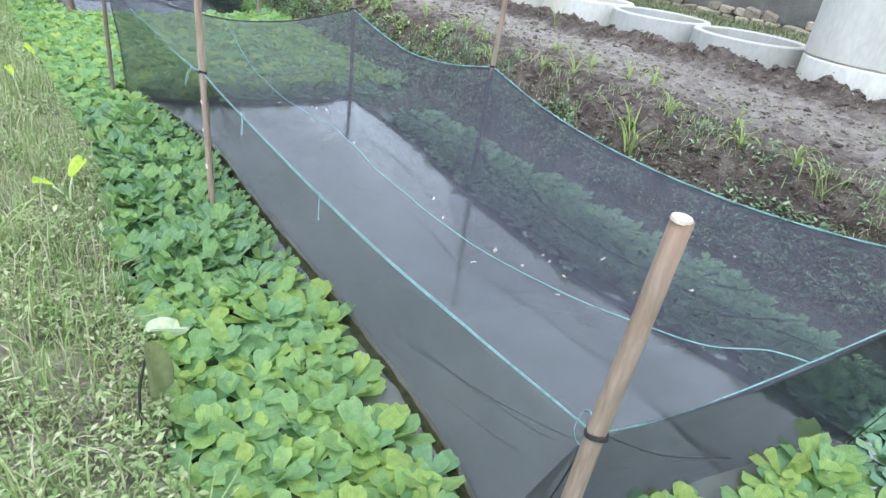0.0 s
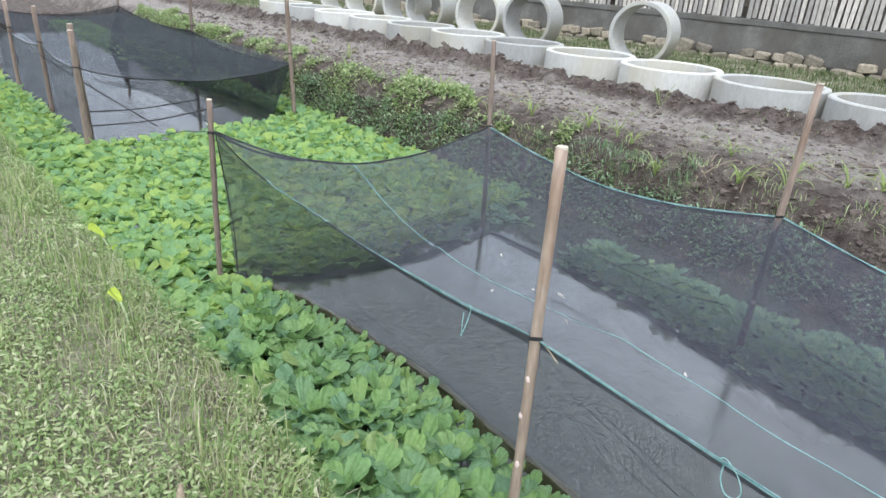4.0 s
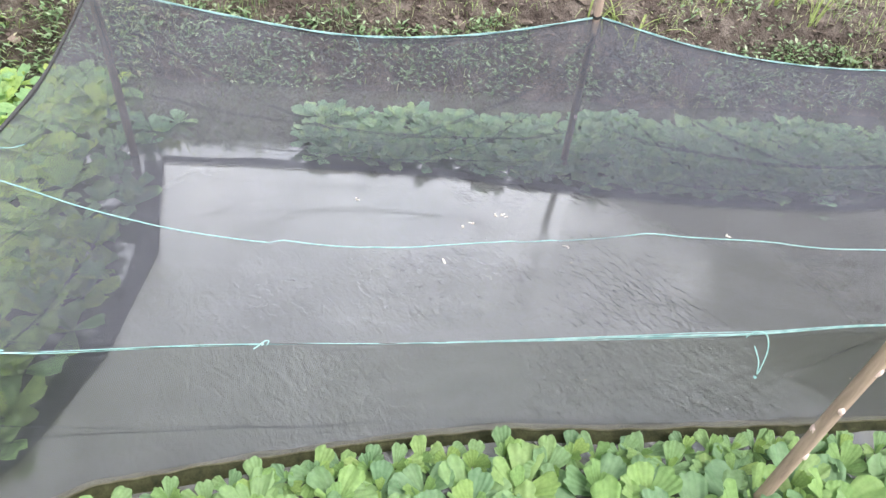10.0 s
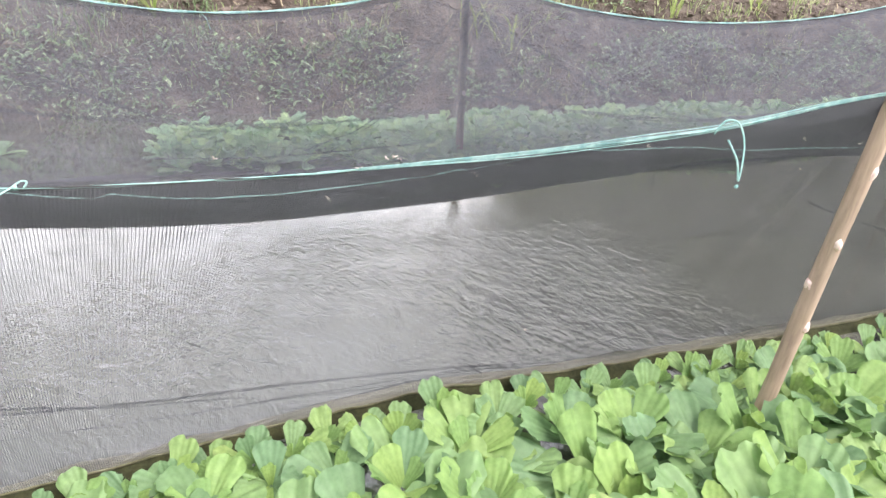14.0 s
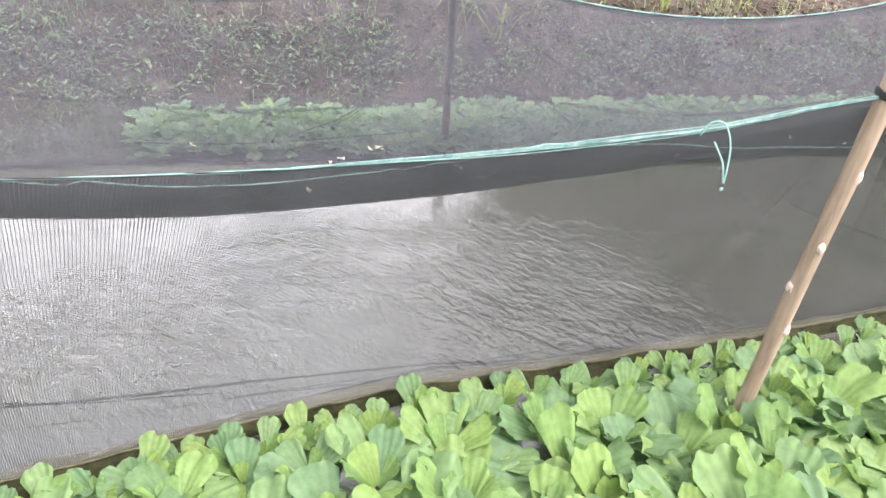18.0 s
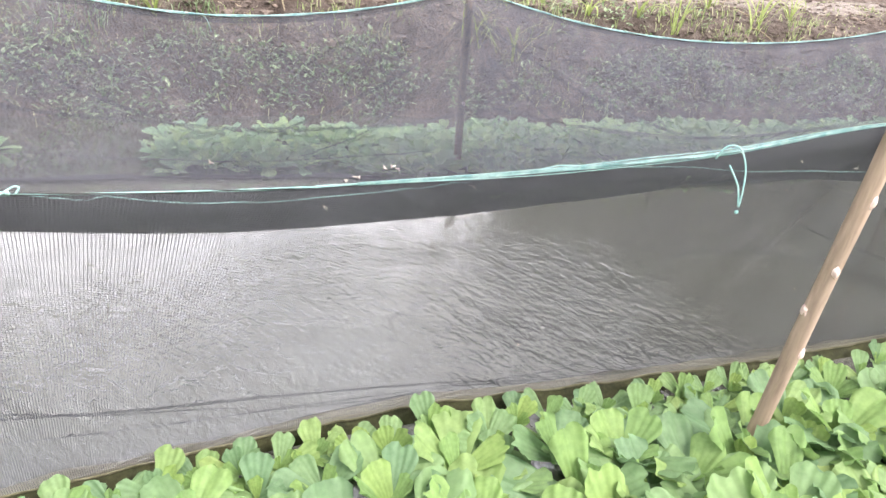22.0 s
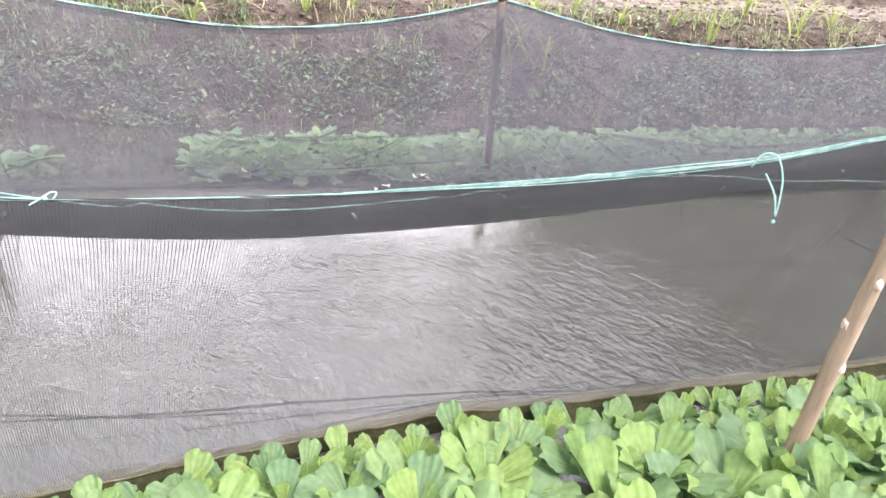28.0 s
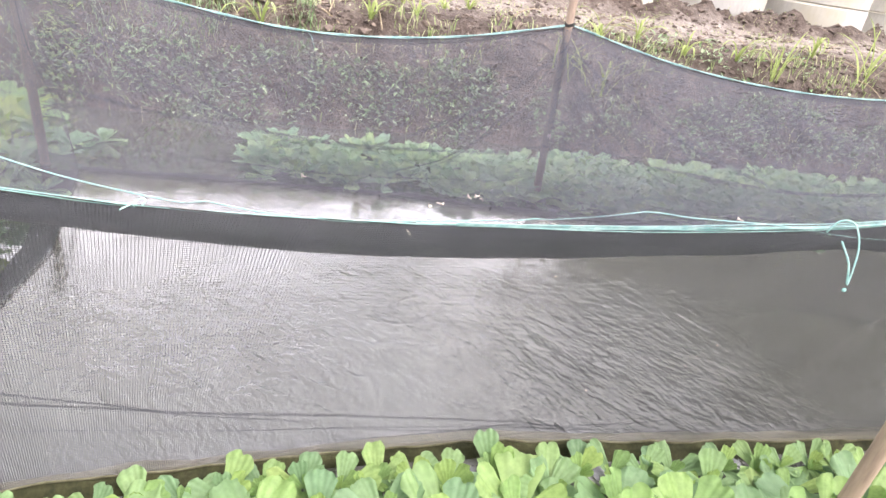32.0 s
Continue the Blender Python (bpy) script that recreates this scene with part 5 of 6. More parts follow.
RZ = 0.85
for n in range(11):
    ring(5.50 + 0.035 * n, 0.44 + n * 1.115, RZ - RING_H, "pale concrete ring half sunk in the earth", n, (0, 0, n * 47))
for n in range(7):
    y = -0.72 - n * 1.19 - 0.015 * n * n
    ring(5.48, y, RZ - RING_H, "pale concrete ring at the foot of a stack", n, (0, 0, 30 + n * 61))
    ring(5.48 + 0.012 * math.sin(n * 3), y + 0.012 * math.cos(n * 5), RZ + 0.006, "pale concrete ring stacked on another", n + 1, (0, 0, n * 83))
for n, y in enumerate((-1.42, -2.65, -3.9)):
    ring(6.75, y, gz(6.75, y) - 0.03, "pale concrete ring behind the stacks", n, (0, 0, n * 30))
for n, y in enumerate((4.22, 6.4, 7.6, 9.1, 9.9, 11.3, 12.4)):
    ob = ring(7.35 + 0.03 * n, y - 0.02, gz(7.4, y) + 0.41, "pale concrete ring standing on its edge", n, (0, 90, 14))
    ob.scale = (0.83, 0.83, 0.95)

# ---- wall, stones and fence ----
WX = 10.2
wall = thing("wall_east", "low grey concrete block wall, stained and patched", "wall", kind="structure")
put("coping", mesh("coping", *[[(x + WX, y, z) for x, y, z in box(0.24, 42, 0.10, 0.01)[0]], box(0.24, 42, 0.10, 0.01)[1]], M_WALL), wall, m=Matrix.Translation((0, 8, 1.15)))
put("wall_core", mesh("wall_core", *[[(x + WX + 0.03, y, z) for x, y, z in box(0.16, 42, 1.4, 0.01)[0]], box(0.16, 42, 1.4, 0.01)[1]], M_WALL), wall, m=Matrix.Translation((0, 8, -0.25)))
BLOCKS = [mesh("block", *box(0.06, 0.396, 0.194, 0.006, 0.002, k), M_BLOCK) for k in range(4)]
for row in range(3):
    for n in range(26):
        y = -9 + n * 0.40 + (row % 2) * 0.2
        put("block", BLOCKS[(n * 7 + row) % 4], wall, m=Matrix.Translation((WX - 0.060 + 0.003 * math.sin(n * 3.3 + row), y, 0.56 + row * 0.197)))
# coat of render on the stretch under the fence
rv, rf = [], []
for i in range(121):
    for j in range(8):
        y, z = 1.45 + i * 0.225, 0.62 + j * 0.080
        rv.append((WX - 0.075 + 0.018 * noise.noise(Vector((y * 1.3, z * 2.5, 1))) + 0.008 * noise.noise(Vector((y * 5, z * 6, 1))), y, z))
for i in range(120):
    for j in range(7):
        rf.append((i * 8 + j, (i + 1) * 8 + j, (i + 1) * 8 + j + 1, i * 8 + j + 1))
coat = put("render_coat", mesh("render_coat", rv, rf, M_WALL, True), wall, "uneven stained cement render")
sol = coat.modifiers.new("thick", "SOLIDIFY")
sol.thickness = 0.02
stones = thing("foundation", "rough tan foundation stones under the block wall", "stone footing", kind="structure")
STONES = []
for k in range(8):
    v, f = box(1, 1, 1, 0.16, 0.13, k + 5)
    STONES.append(mesh("stone", [(x, y, z - 0.5) for x, y, z in v], f, M_STONE))
for row in range(2):
    for n in range(110):
        if row and n % 7 in (2, 3):
            continue
        y = -8 + n * 0.27 + rng.uniform(-0.05, 0.05) + row * 0.13
        put("stone", STONES[(n * 5 + row) % 8], stones, m=Matrix.Translation((WX - 0.15 + 0.05 * row + rng.uniform(-0.03, 0.03), y, 0.57 + row * 0.14 + rng.uniform(-0.02, 0.02))) @ Matrix.Rotation(rng.uniform(-0.2, 0.2), 4, "X") @ Matrix.Diagonal((0.20, rng.uniform(0.18, 0.30), rng.uniform(0.13, 0.19), 1)))
# dark sheet added so that the gaps between the slats read dark
boards = put("board_wall", mesh("board_wall", *box(0.05, 40, 1.75, 0.01), M_RAIL), None, "", Matrix.Translation((WX + 0.30, 12, 0.55)))
tagged(boards, "plain dark backing sheet added behind the slat fence", "wall", kind="structure")

fence = thing("fence", "bleached bamboo slat fence standing on the wall", "fence")
SLATS = [mesh("slat", *box(0.012, 0.058 + 0.006 * (k % 3), 0.98 + 0.03 * (k % 4), 0.003, 0.005, k), M_SLAT) for k in range(6)]
for n in range(288):
    y = 0.35 + n * 0.090
    if n % 29 == 11:
        continue
    put("slat", SLATS[rng.randint(0, 6)], fence, m=Matrix.Translation((WX - 0.05 + rng.uniform(-0.006, 0.006), y + rng.uniform(-0.010, 0.010), 1.22 + rng.uniform(-0.04, 0.05))) @ Matrix.Rotation(rng.uniform(-0.03, 0.03), 4, "X"))
for z in (1.43, 2.08):
    v, f = box(0.04, 27, 0.05, 0.004)
    put("rail", mesh("rail", v, f, M_RAIL), fence, m=Matrix.Translation((WX, 13.8, z)))
for y in (0.32, 2.75, 5.5, 8.05, 10.7, 13.3, 16, 18.6, 21.3, 24, 26.6):
    v, f = box(0.10, 0.13, 1.22, 0.006)
    put("fence_post", mesh("fence_post", v, f, M_RAIL), fence, m=Matrix.Translation((WX + 0.03, y, 1.08)))
v, f = [], []
for i in range(13):
    for j in range(9):
        v.append((WX - 0.09 - 0.03 * noise.noise(Vector((i * 0.6, j * 0.7, 3))), 5.6 + i * 0.12, 1.46 + j * 0.10))
for i in range(12):
    for j in range(8):
        f.append((i * 9 + j, (i + 1) * 9 + j, (i + 1) * 9 + j + 1, i * 9 + j + 1))
sack = put("hung_sack", mesh("hung_sack", v, f, M_SACK, True))
sol = sack.modifiers.new("thick", "SOLIDIFY")
sol.thickness = 0.006
tagged(sack, "beige woven sack hung over the slat fence", "sack")
# ---- second pen beyond ----
PEN2_LEFT, PEN2_SAG = 0.69, 0.13
pen2 = thing("net_pen", "darker shade-net pen further along the pond", "net pen")
for x, y, h, lean in ((0.19, 5.18, 1.00, 0.0), (0.25, 5.28, 1.04, -0.03), (0.30, 6.88, 1.05, 0.0), (0.28, 8.29, 1.0, 0.02), (0.31, 9.56, 1.0, 0.0), (0.41, 11.55, 1.0, 0.0), (2.44, 5.51, 1.42, -0.06), (2.50, 8.4, 1.2, 0.03), (2.55, 11.6, 1.2, 0.0)):
    post("wooden_post", (x, y, 0.0), (x + lean, y, h), 0.024, "dark wooden pole of the further net pen", 0.70)
top2 = [Vector(p) for p in ((0.21, 5.23, 0.69), (0.30, 6.88, 0.68), (0.28, 8.29, 0.66), (0.31, 9.56, 0.72), (0.41, 11.55, 0.72))]
top3 = [Vector(p) for p in ((2.42, 5.51, 0.60), (2.50, 8.4, 0.64), (2.55, 11.6, 0.72))]
for row, inward, drop, mat in ((top2, 0.05, 0.05, M_NET), (top3, -0.25, 0.08, M_NET_DARK)):
    for a, b in zip(row, row[1:]):
        rope = sag(a, b, drop, 24)
        side("long_side", rope, lambda s, a=a, b=b, k=inward: (a.x + (b.x - a.x) * s + k, a.y + (b.y - a.y) * s, 0.0), pen2, mat, 0.03, 0.008, 12)
        put("top_rope", mesh("top_rope", *tube(rope, 0.006, 5), M_STRING, True), pen2)
rope = sag(top2[-1], top3[-1], 0.16, 30)
side("end_side", rope, lambda s: (0.41 + 2.14 * s, 11.65 + 0.05 * s, 0.0), pen2, M_NET_DARK, 0.03, 0.008, 13)
put("top_rope", mesh("top_rope", *tube(rope, 0.006, 5), M_STRING, True), pen2)
# shade net drawn over the second pen, hanging slack
v, uv = [], []
for i in range(25):
    for j in range(31):
        s, q = i / 24, j / 30
        y = 5.24 + 0.27 * s + (6.3 + 0.05 * s - 0.27 * s) * q
        x = float(np.interp(y, [5.24, 6.88, 8.29, 9.56, 11.6], [0.21, 0.30, 0.28, 0.31, 0.41])) * (1 - s) + (2.42 + 0.02 * (y - 5.5)) * s
        z = PEN2_LEFT * (1 - s) + 0.60 * s - PEN2_SAG * 4 * s * (1 - s) * (1 - 0.35 * math.sin(q * 3.14)) - 0.025 * math.sin(q * 9 + s * 3) - 0.02 * noise.noise(Vector((s * 4, q * 9, 0)))
        v.append((x, y, z))
        uv.append((x, y))
put("roof_net", mesh("roof_net", v, [(i * 31 + j, (i + 1) * 31 + j, (i + 1) * 31 + j + 1, i * 31 + j + 1) for i in range(24) for j in range(30)], M_NET_DARK, True, uv), pen2, "dark shade net drawn over the pen")
rope = [Vector(v[i * 31]) for i in range(25)]
put("top_rope", mesh("top_rope", *tube(rope, 0.006, 5), M_STRING, True), pen2)
cross = [curve([(0.25, 5.3, 0.30), (0.8, 5.6, 0.22), (1.5, 5.9, 0.20)], 20), curve([(0.25, 6.9, 0.6), (0.6, 6.2, 0.3), (0.9, 5.5, 0.06)], 20), curve([(0.25, 5.3, 0.17), (0.9, 5.5, 0.12), (1.7, 5.7, 0.16)], 20)]
for line in cross:
    put("slack_line", mesh("slack_line", *tube(line, 0.006, 5), M_STRING, True), pen2)

# ---- small things round the pen ----
SEEDLING_AT = [(2.89, 3.10), (3.03, 2.53), (2.97, 2.17), (3.12, 2.00), (3.02, 1.66), (2.97, 1.50), (2.79, 1.17), (2.84, 0.62), (2.93, 0.36), (3.15, 0.40), (3.30, 0.12), (3.38, -0.06), (2.75, -0.66), (2.72, -1.20), (2.70, -1.54), (2.86, -2.21), (2.82, 2.60), (3.45, 5.87), (3.81, 7.27), (3.3, 4.5), (2.8, -2.9), (3.2, 0.85), (2.95, -1.0), (3.05, 3.7)]


def blade_strip(L, w, droop, az, rise, seed, n=7):
    """One arching strap leaf from the origin."""
    r0 = np.random.RandomState(seed)
    d, sd = Vector((math.cos(az), math.sin(az), 0)), Vector((-math.sin(az), math.cos(az), 0))
    p, a, v = Vector((0, 0, 0)), rise, []
    for i in range(n + 1):
        u = i / n
        k = w * (0.55 + 1.2 * u) * (1 - u) ** 0.6 if u < 1 else 0.0004
        v += [p - sd * k / 2, p + Vector((0, 0, -k * 0.18)), p + sd * k / 2]
        p = p + (d * math.cos(a) + Vector((0, 0, math.sin(a)))) * (L / n)
        a -= droop / n * (0.5 + 1.2 * u)
    f = []
    for i in range(n):
        for j in range(2):
            f.append((i * 3 + j, i * 3 + j + 1, i * 3 + j + 4, i * 3 + j + 3))
    return v, f


def strappy(name, x, y, n, L, w, droop, label, category, group, seed, mat, spread=0.01, rise=(1.0, 1.45)):
    r0 = np.random.RandomState(seed)
    ob = thing(name, label, category, group, m=Matrix.Translation((x, y, gz(x, y) - 0.01)))
    for k in range(n):
        v, f = blade_strip(L * r0.uniform(0.6, 1.15), w * r0.uniform(0.7, 1.2), droop * r0.uniform(0.5, 1.3), r0.uniform(0, 6.28), r0.uniform(*rise), seed + k)
        o = Vector((r0.uniform(-spread, spread), r0.uniform(-spread, spread), 0.0))
        put("blade", mesh("blade", [p + o for p in v], f, mat, True), ob)
    return ob


for n, (x, y) in enumerate(SEEDLING_AT):
    far = 0.8 if y > 4 else 1.0
    strappy("maize_seedling", x, y, 9 + n % 4, (0.27 + 0.06 * math.sin(n * 2.3)) * far, 0.0145, 2.7, "young yellow-green maize seedling in bare earth", "seedling", "maize seedlings", 40 + n * 11, M_SEEDLING, 0.006)
strappy("grass_clump", 2.54, -0.59, 12, 0.38, 0.020, 1.6, "tall broad-bladed grass clump on the bank", "grass clump", "grass clumps", 900, M_SEEDLING, 0.05)
strappy("grass_clump", 2.62, -0.40, 9, 0.36, 0.015, 1.8, "tall broad-bladed grass clump on the bank", "grass clump", "grass clumps", 915, M_SEEDLING, 0.06)
strappy("grass_clump", 2.62, -2.39, 9, 0.42, 0.014, 1.2, "tall yellowing grass clump on the bank", "grass clump", "grass clumps", 930, M_SEEDLING, 0.05)
strappy("grass_clump", 2.62, -1.75, 8, 0.36, 0.012, 1.3, "tall yellowing grass clump on the bank", "grass clump", "grass clumps", 940, M_SEEDLING, 0.05)
strappy("grass_clump", 4.55, 2.18, 8, 0.30, 0.012, 0.8, "upright grass clump before a concrete ring", "grass clump", "grass clumps", 950, M_SEEDLING, 0.03)
strappy("grass_clump", -0.89, -0.41, 22, 0.34, 0.010, 1.9, "arching pale grass clump in the turf", "grass clump", "grass clumps", 960, M_GRASS, 0.03, (0.6, 1.4))
strappy("grass_clump", -0.62, 3.4, 14, 0.28, 0.009, 1.7, "arching pale grass clump in the turf", "grass clump", "grass clumps", 990, M_GRASS, 0.03, (0.6, 1.4))
strappy("grass_clump", -1.05, 1.6, 12, 0.20, 0.008, 1.7, "arching pale grass clump in the turf", "grass clump", "grass clumps", 1010, M_GRASS, 0.03, (0.6, 1.4))

# bushy green growth further along the slope, brush at its foot
bx, by = scatter(120000, 2.5, 3.6, 2.0, 13, lambda x, y: (x > right_foot(y) + 0.01) & (x - right_foot(y) < 0.20 + 0.26 * smooth(y, 2.2, 4.0) + 0.16 * bumps(y, y * 0.2, 1.1)) & patchy(x * 1.4, y, 1.9, -0.05))
leaves("slope_bushes", bx, by, 0.0, 0.065, 0.048, M_TURF, "leafy green undergrowth covering the slope")
bx, by = scatter(4000, 2.3, 3.0, -2.6, -0.7, lambda x, y: (x > right_foot(y) + 0.08) & (x - right_foot(y) < 0.34) & patchy(x, y, 1.7, -0.1) & (rng.uniform(0, 1, len(x)) < np.exp(-((y + 1.4) / 0.45) ** 2)))
leaves("creeper", bx, by, 0.02, 0.09, 0.036, M_WEED, "bright green creeping weeds on the bank")
bx, by = scatter(5000, -1.1, -0.3, -3, 7, lambda x, y: (x < left_foot(y) + 0.06) & (x > left_foot(y) - 0.25) & patchy(x, y, 2.0, 0.2))
leaves("edge_weeds", bx, by, 0.02, 0.14, 0.036, M_TURF, "pale broad weeds at the water's edge")

tw = []
for n in range(60):
    y = rng.uniform(-4, 7)
    x = right_foot(y) + rng.uniform(0.15, 1.1)
    a, L = rng.uniform(0, 6.28), rng.uniform(0.08, 0.32)
    p0 = Vector((x, y, gz(x, y) + 0.012))
    p2 = Vector((x + math.cos(a) * L, y + math.sin(a) * L, 0))
    p2.z = gz(p2.x, p2.y) + rng.uniform(0.01, 0.06)
    p1 = (p0 + p2) / 2 + Vector((0, 0, rng.uniform(0.0, 0.03)))
    tw.append(tube(curve([p0, p1, p2], 6), [0.004, 0.004, 0.0035, 0.003, 0.0028, 0.0022, 0.0015], 5))
tagged(put("dry_twigs", mesh("dry_twigs", *join(tw), M_TWIG, True)), "dry twigs and stalks lying on the slope", "twigs", kind="stuff")


def broad_leaf(name, at, size, az, tilt, mat, parent, cup=0.25, notch=0.0, label=""):
    v, f, uv = frond(8, 8, size, size * 0.85, 0.35, notch, 0.01, 5)
    v = [(x * (1.25 - 0.6 * (y / size)), y, z + cup * abs(x)) for x, y, z in v]
    return put(name, mesh(name, v, f, mat, True, uv), parent, label, Matrix.Translation(at) @ Matrix.Rotation(az, 4, "Z") @ Matrix.Rotation(tilt, 4, "X"))


def taro(x, y, h, size, az, n, label):
    z = gz(x, y)
    ob = thing("taro_plant", label, "plant", "taro plants", m=Matrix.Translation((x, y, z)))
    for k in range(n):
        a = az + k * 2.2
        top = Vector((math.cos(a) * 0.03 * (k + 1), math.sin(a) * 0.03 * (k + 1), h * (1 - 0.22 * k)))
        put("stalk", mesh("stalk", *tube(curve([(0, 0, -0.01), (top.x * 0.3, top.y * 0.3, top.z * 0.6), top], 8), 0.0045, 6), M_PALE, True), ob)
        broad_leaf("leaf", top, size * (1 - 0.25 * k), a - 1.57, 0.9 - 0.5 * k, M_TARO, ob, 0.3, 0.35)
    return ob


taro(-0.62, 1.62, 0.12, 0.07, 2.0, 1, "yellow-green taro seedling at the water's edge")
taro(-0.60, 0.02, 0.14, 0.11, 0.6, 2, "yellow-green taro seedling at the water's edge")
taro(-0.40, 2.62, 0.14, 0.10, 2.4, 2, "yellow-green taro seedling at the water's edge")
wilt = thing("wilted_plant", "wilting broad-leaved plant with pale and olive leaves", "plant", m=Matrix.Translation((-0.66, -1.46, gz(-0.66, -1.46))))
put("stalk", mesh("stalk", *tube(curve([(0, 0, -0.01), (0.01, 0.02, 0.12), (0.05, 0.06, 0.22)], 8), 0.004, 6), M_STRING, True), wilt)
broad_leaf("leaf", Vector((0.04, 0.06, 0.24)), 0.17, -2.4, -1.15, M_OLIVE, wilt, 0.15, 0, "dull olive hanging leaf")
broad_leaf("leaf", Vector((0.06, 0.10, 0.25)), 0.13, -1.2, -0.35, M_PALE, wilt, 0.5, 0.2, "pale folded leaf")

boards = [(-0.98, 5.35, 0.0, 4), (-1.10, 5.28, 0.02, -3), (-1.24, 5.26, 0.0, 2), (-1.15, 5.9, 0.12, 5)]
for n, (x, y, z, a) in enumerate(boards):
    v, f = box(0.12, 3.4, 0.10, 0.008, 0.006, n)
    ob = put("white_board", mesh("white_board", v, f, M_BOARD), None, "", pose(x - 0.03, y + 1.75, gz(x, y + 1.7) + z - 0.01, 0, 0, a))
    tagged(ob, "white-painted board with black flecks lying on the grass", "board", "pile of white boards")

st = put("dead_stick", mesh("dead_stick", *tube([(0, 0, -0.02), (0.01, -0.01, 0.05), (0.0, 0.01, 0.11), (0.01, 0.02, 0.15)], [0.016, 0.015, 0.013, 0.006], 8, wobble=0.3), M_TWIG, True), None, "", Matrix.Translation((-0.86, 0.44, gz(-0.86, 0.44))))
tagged(st, "short dead brown stick upright in the turf", "stick")

# petals and scraps on the water, a few caught on the net
PETALS = [(1.031, 1.008), (0.903, 0.681), (0.912, 0.662), (0.913, 0.540), (0.925, 0.560), (0.930, 0.535), (0.720, 0.78), (0.745, 0.395), (0.766, -0.841), (0.721, -0.17), (0.744, -1.348), (0.75, -1.33), (0.873, -1.466), (0.856, -1.524), (0.839, -1.644), (1.05, -1.65), (0.913, -1.89), (1.043, -2.02), (1.30, -2.02), (0.562, -1.426), (0.711, -1.017), (0.75, -1.48), (0.705, -1.715)]
PETAL = []
for k in range(4):
    v, f, uv = frond(4, 4, 0.013 + 0.004 * k, 0.008, -0.6 + 0.5 * k, 0.0, 0.003, k)
    me = mesh("petal", v, f, M_PETAL, True, uv)
    PETAL.append(me)
for n, (x, y) in enumerate(PETALS):
    ob = new("petal", PETAL[n % 4])
    ob.matrix_basis = pose(x, y, cover_height(x, y) + 0.003, 6 * math.sin(n), 0, n * 77)
    sol = ob.modifiers.new("thick", "SOLIDIFY")
    sol.thickness = 0.0015
    tagged(ob, "white petal lying on the slack net cover", "petal", "petals on the net")

# tiny pale lumps stand for the white specks and bubbles on the water
sk = []
for n in range(90):
    x, y = rng.uniform(0.32, 1.3), rng.uniform(-1.6, 0.75)
    r = rng.uniform(0.0008, 0.0022)
    if rng.uniform(0, 1) < 0.25 + 0.75 * (y < 0.2):
        v, f = LUMPS[n % 8]
        sk.append(([Vector((x + p[0] * r, y + p[1] * r * 1.6, 0.002 + p[2] * r * 0.4)) for p in v], f))
tagged(put("floating_specks", mesh("floating_specks", *join(sk), M_STRAW)), "pale specks and bubbles floating on the water", "specks", kind="stuff")

# loose cord ends
loop([(0.050, 0.310, 0.662), (0.044, 0.300, 0.684), (0.034, 0.282, 0.682), (0.018, 0.276, 0.650), (0.004, 0.284, 0.600), (0.010, 0.292, 0.632), (0.026, 0.304, 0.660)], (0.003, 0.286, 0.592), 0.0014)
loop([(-0.02, -0.56, 0.705), (-0.03, -0.575, 0.718), (-0.04, -0.605, 0.705), (-0.045, -0.625, 0.675), (-0.045, -0.62, 0.648), (-0.04, -0.595, 0.640), (-0.03, -0.575, 0.662), (-0.02, -0.57, 0.695)], None)
loop([(1.80, 0.985, 0.585), (1.79, 0.972, 0.572), (1.79, 0.965, 0.55), (1.79, 0.960, 0.532)], None)
loop([(0.117, 1.268, 0.631), (0.122, 1.257, 0.636), (0.126, 1.246, 0.642), (0.125, 1.240, 0.641), (0.123, 1.244, 0.635)], (0.123, 1.252, 0.636), 0.0011, "knot of pale cord on the rope")
loop([(0.066, 1.672, 0.712), (0.070, 1.655, 0.712), (0.076, 1.640, 0.704)], (0.070, 1.655, 0.710), 0.0018, "white knot of cord on the bundled rope")
loop([(0.86, 1.995, 0.602), (0.885, 1.97, 0.600), (0.91, 1.93, 0.585), (0.945, 1.91, 0.575)], (0.865, 1.99, 0.603), 0.0013, "frayed cord end on the end rope")
loop([(0.487, 2.03, 0.655), (0.492, 2.02, 0.645), (0.494, 2.012, 0.630)], (0.489, 2.028, 0.655), 0.0016, "white knot of cord on the bundled net edge")
loop([(-0.02, -1.25, 0.66), (-0.03, -1.265, 0.62), (-0.035, -1.275, 0.58)], (-0.035, -1.276, 0.577))
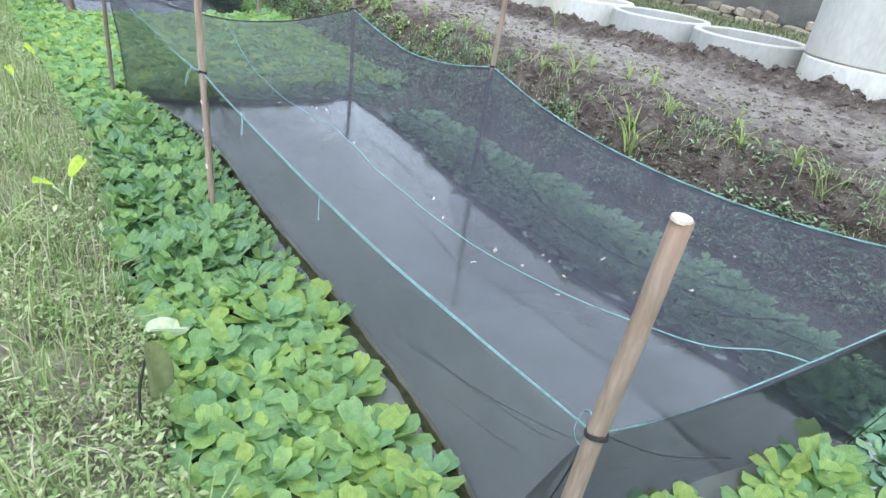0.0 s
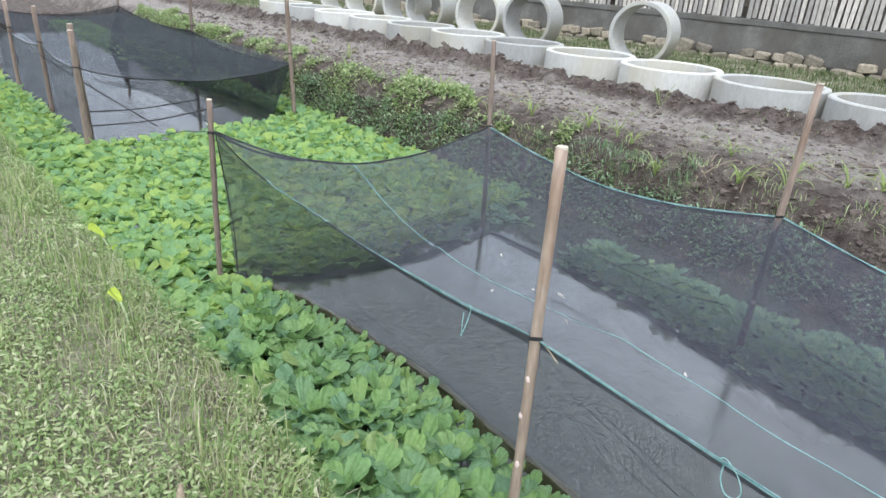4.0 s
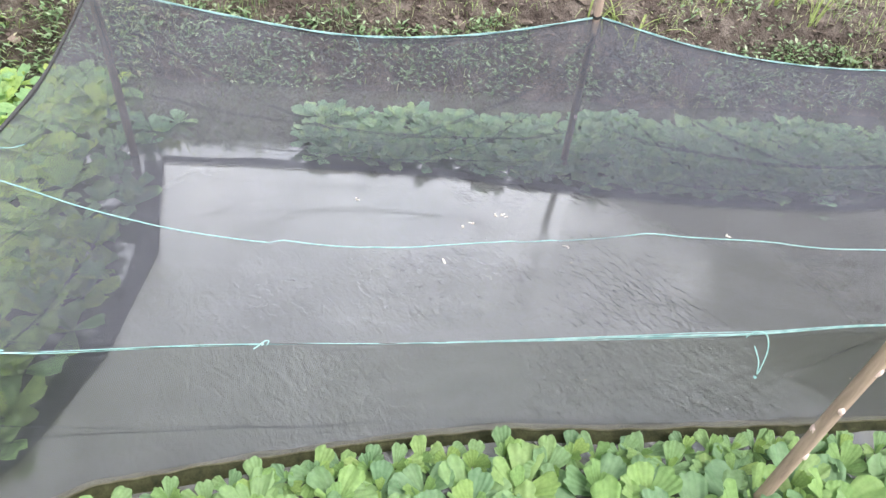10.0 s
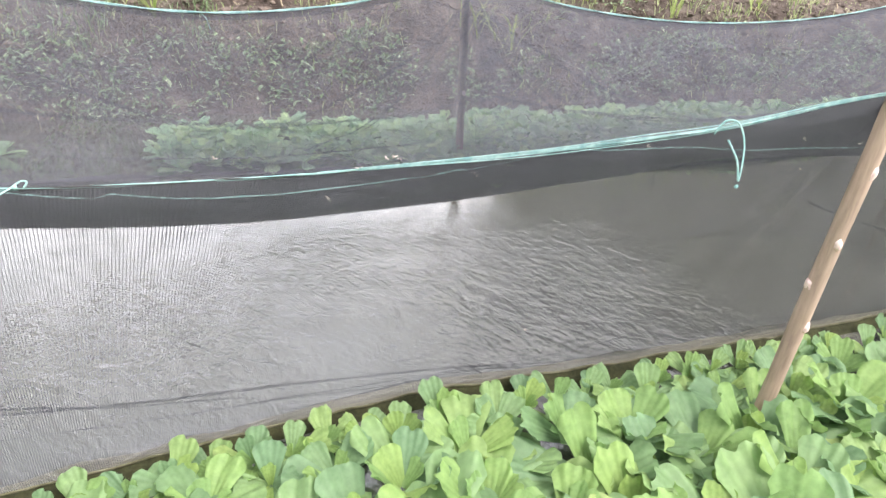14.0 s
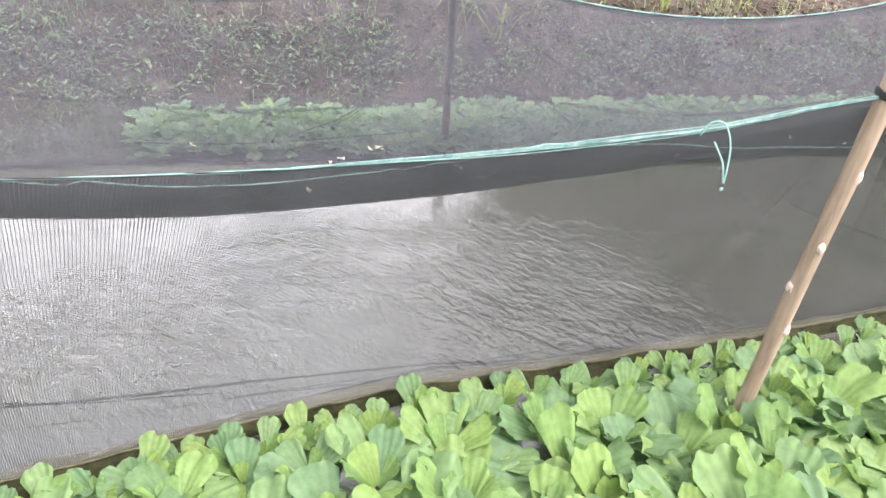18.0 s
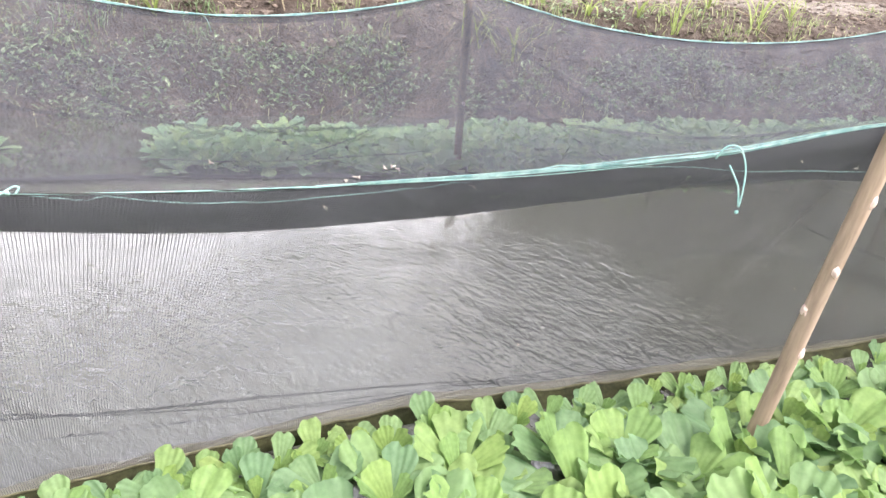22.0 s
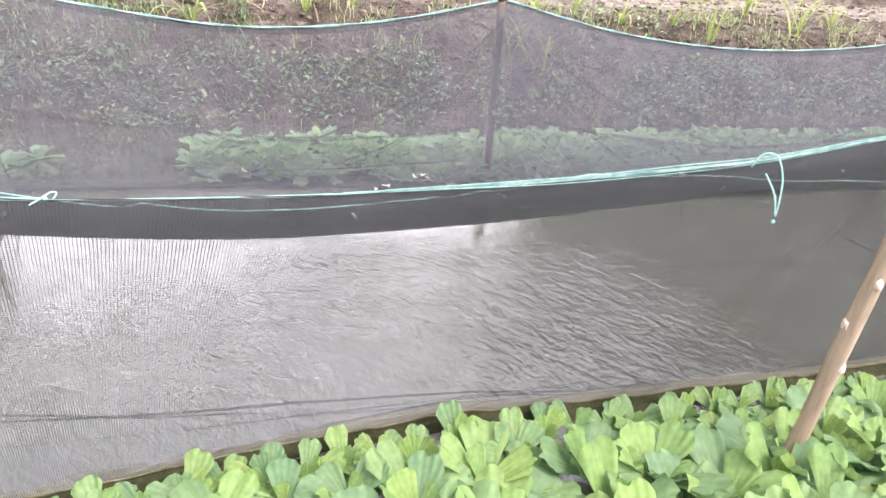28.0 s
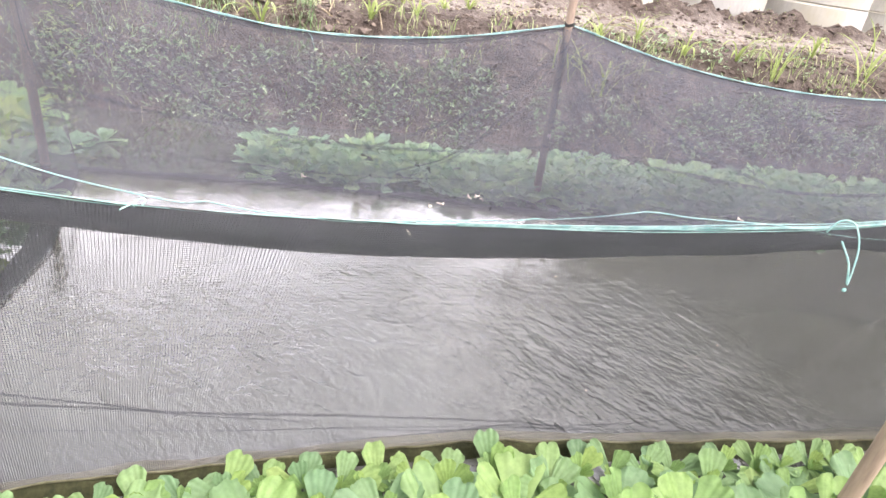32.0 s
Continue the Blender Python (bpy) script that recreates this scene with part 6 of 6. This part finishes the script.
loop([(-0.03, -2.45, 0.66), (0.02, -2.41, 0.65), (0.04, -2.38, 0.62), (0.01, -2.39, 0.59), (-0.03, -2.44, 0.61), (-0.01, -2.45, 0.65)], None)
st = put("straw", mesh("straw", *tube(curve([(0.012, 0.0, 0.728), (0.0, -0.05, 0.716), (-0.015, -0.10, 0.702)], 8), [0.002] * 8 + [0.001], 5), M_STRAW, True))
tagged(st, "pale dry straw stuck in the string tie", "straw")
for line, r in (([(-0.02, -2.46, 0.66), (0.12, -2.53, 0.59), (0.29, -2.60, 0.56)], 0.0022), ([(0.0, 2.05, 0.862), (-0.12, 2.08, 0.873), (-0.23, 2.11, 0.858)], 0.0018)):
    tail = put("loose_string", mesh("loose_string", *tube(curve(line, 10), r, 5), M_STRING, True))
    tagged(tail, "black string end tied to the wooden pole", "string", "loose string ends")

# ---- tall building far beyond the rings, seen only in the water ----
HOUSE_A, HOUSE_B = Vector((22.2, -10.9, 0)), Vector((-1.5, -33.5, 0))
run = (HOUSE_B - HOUSE_A).normalized()
house = thing("apartment_building", "tall plain grey building with a higher wing, mirrored in the water", "building", m=Matrix.Translation(HOUSE_A) @ Matrix.Rotation(math.atan2(run.y, run.x), 4, "Z"))


def block(x0, x1, depth, high):
    """Four walls and a flat roof; the front lies on the local x axis."""
    for y in (0.12, depth - 0.12):
        put("wall", mesh("wall", *box(x1 - x0, 0.24, high + 0.4, 0.02), M_HOUSE), house, "", Matrix.Translation(((x0 + x1) / 2, y, -0.4)))
    for x in (x0 + 0.12, x1 - 0.12):
        put("wall", mesh("wall", *box(0.24, depth - 0.5, high + 0.4, 0.02), M_HOUSE), house, "", Matrix.Translation((x, depth / 2, -0.4)))
    put("roof", mesh("roof", *box(x1 - x0 - 0.5, depth - 0.5, 0.2, 0.02), M_HOUSE), house, "", Matrix.Translation(((x0 + x1) / 2, depth / 2, high - 0.4)))


block(0.0, 6.4, 8.0, 14.2)
block(6.5, (HOUSE_B - HOUSE_A).length, 9.0, 18.6)
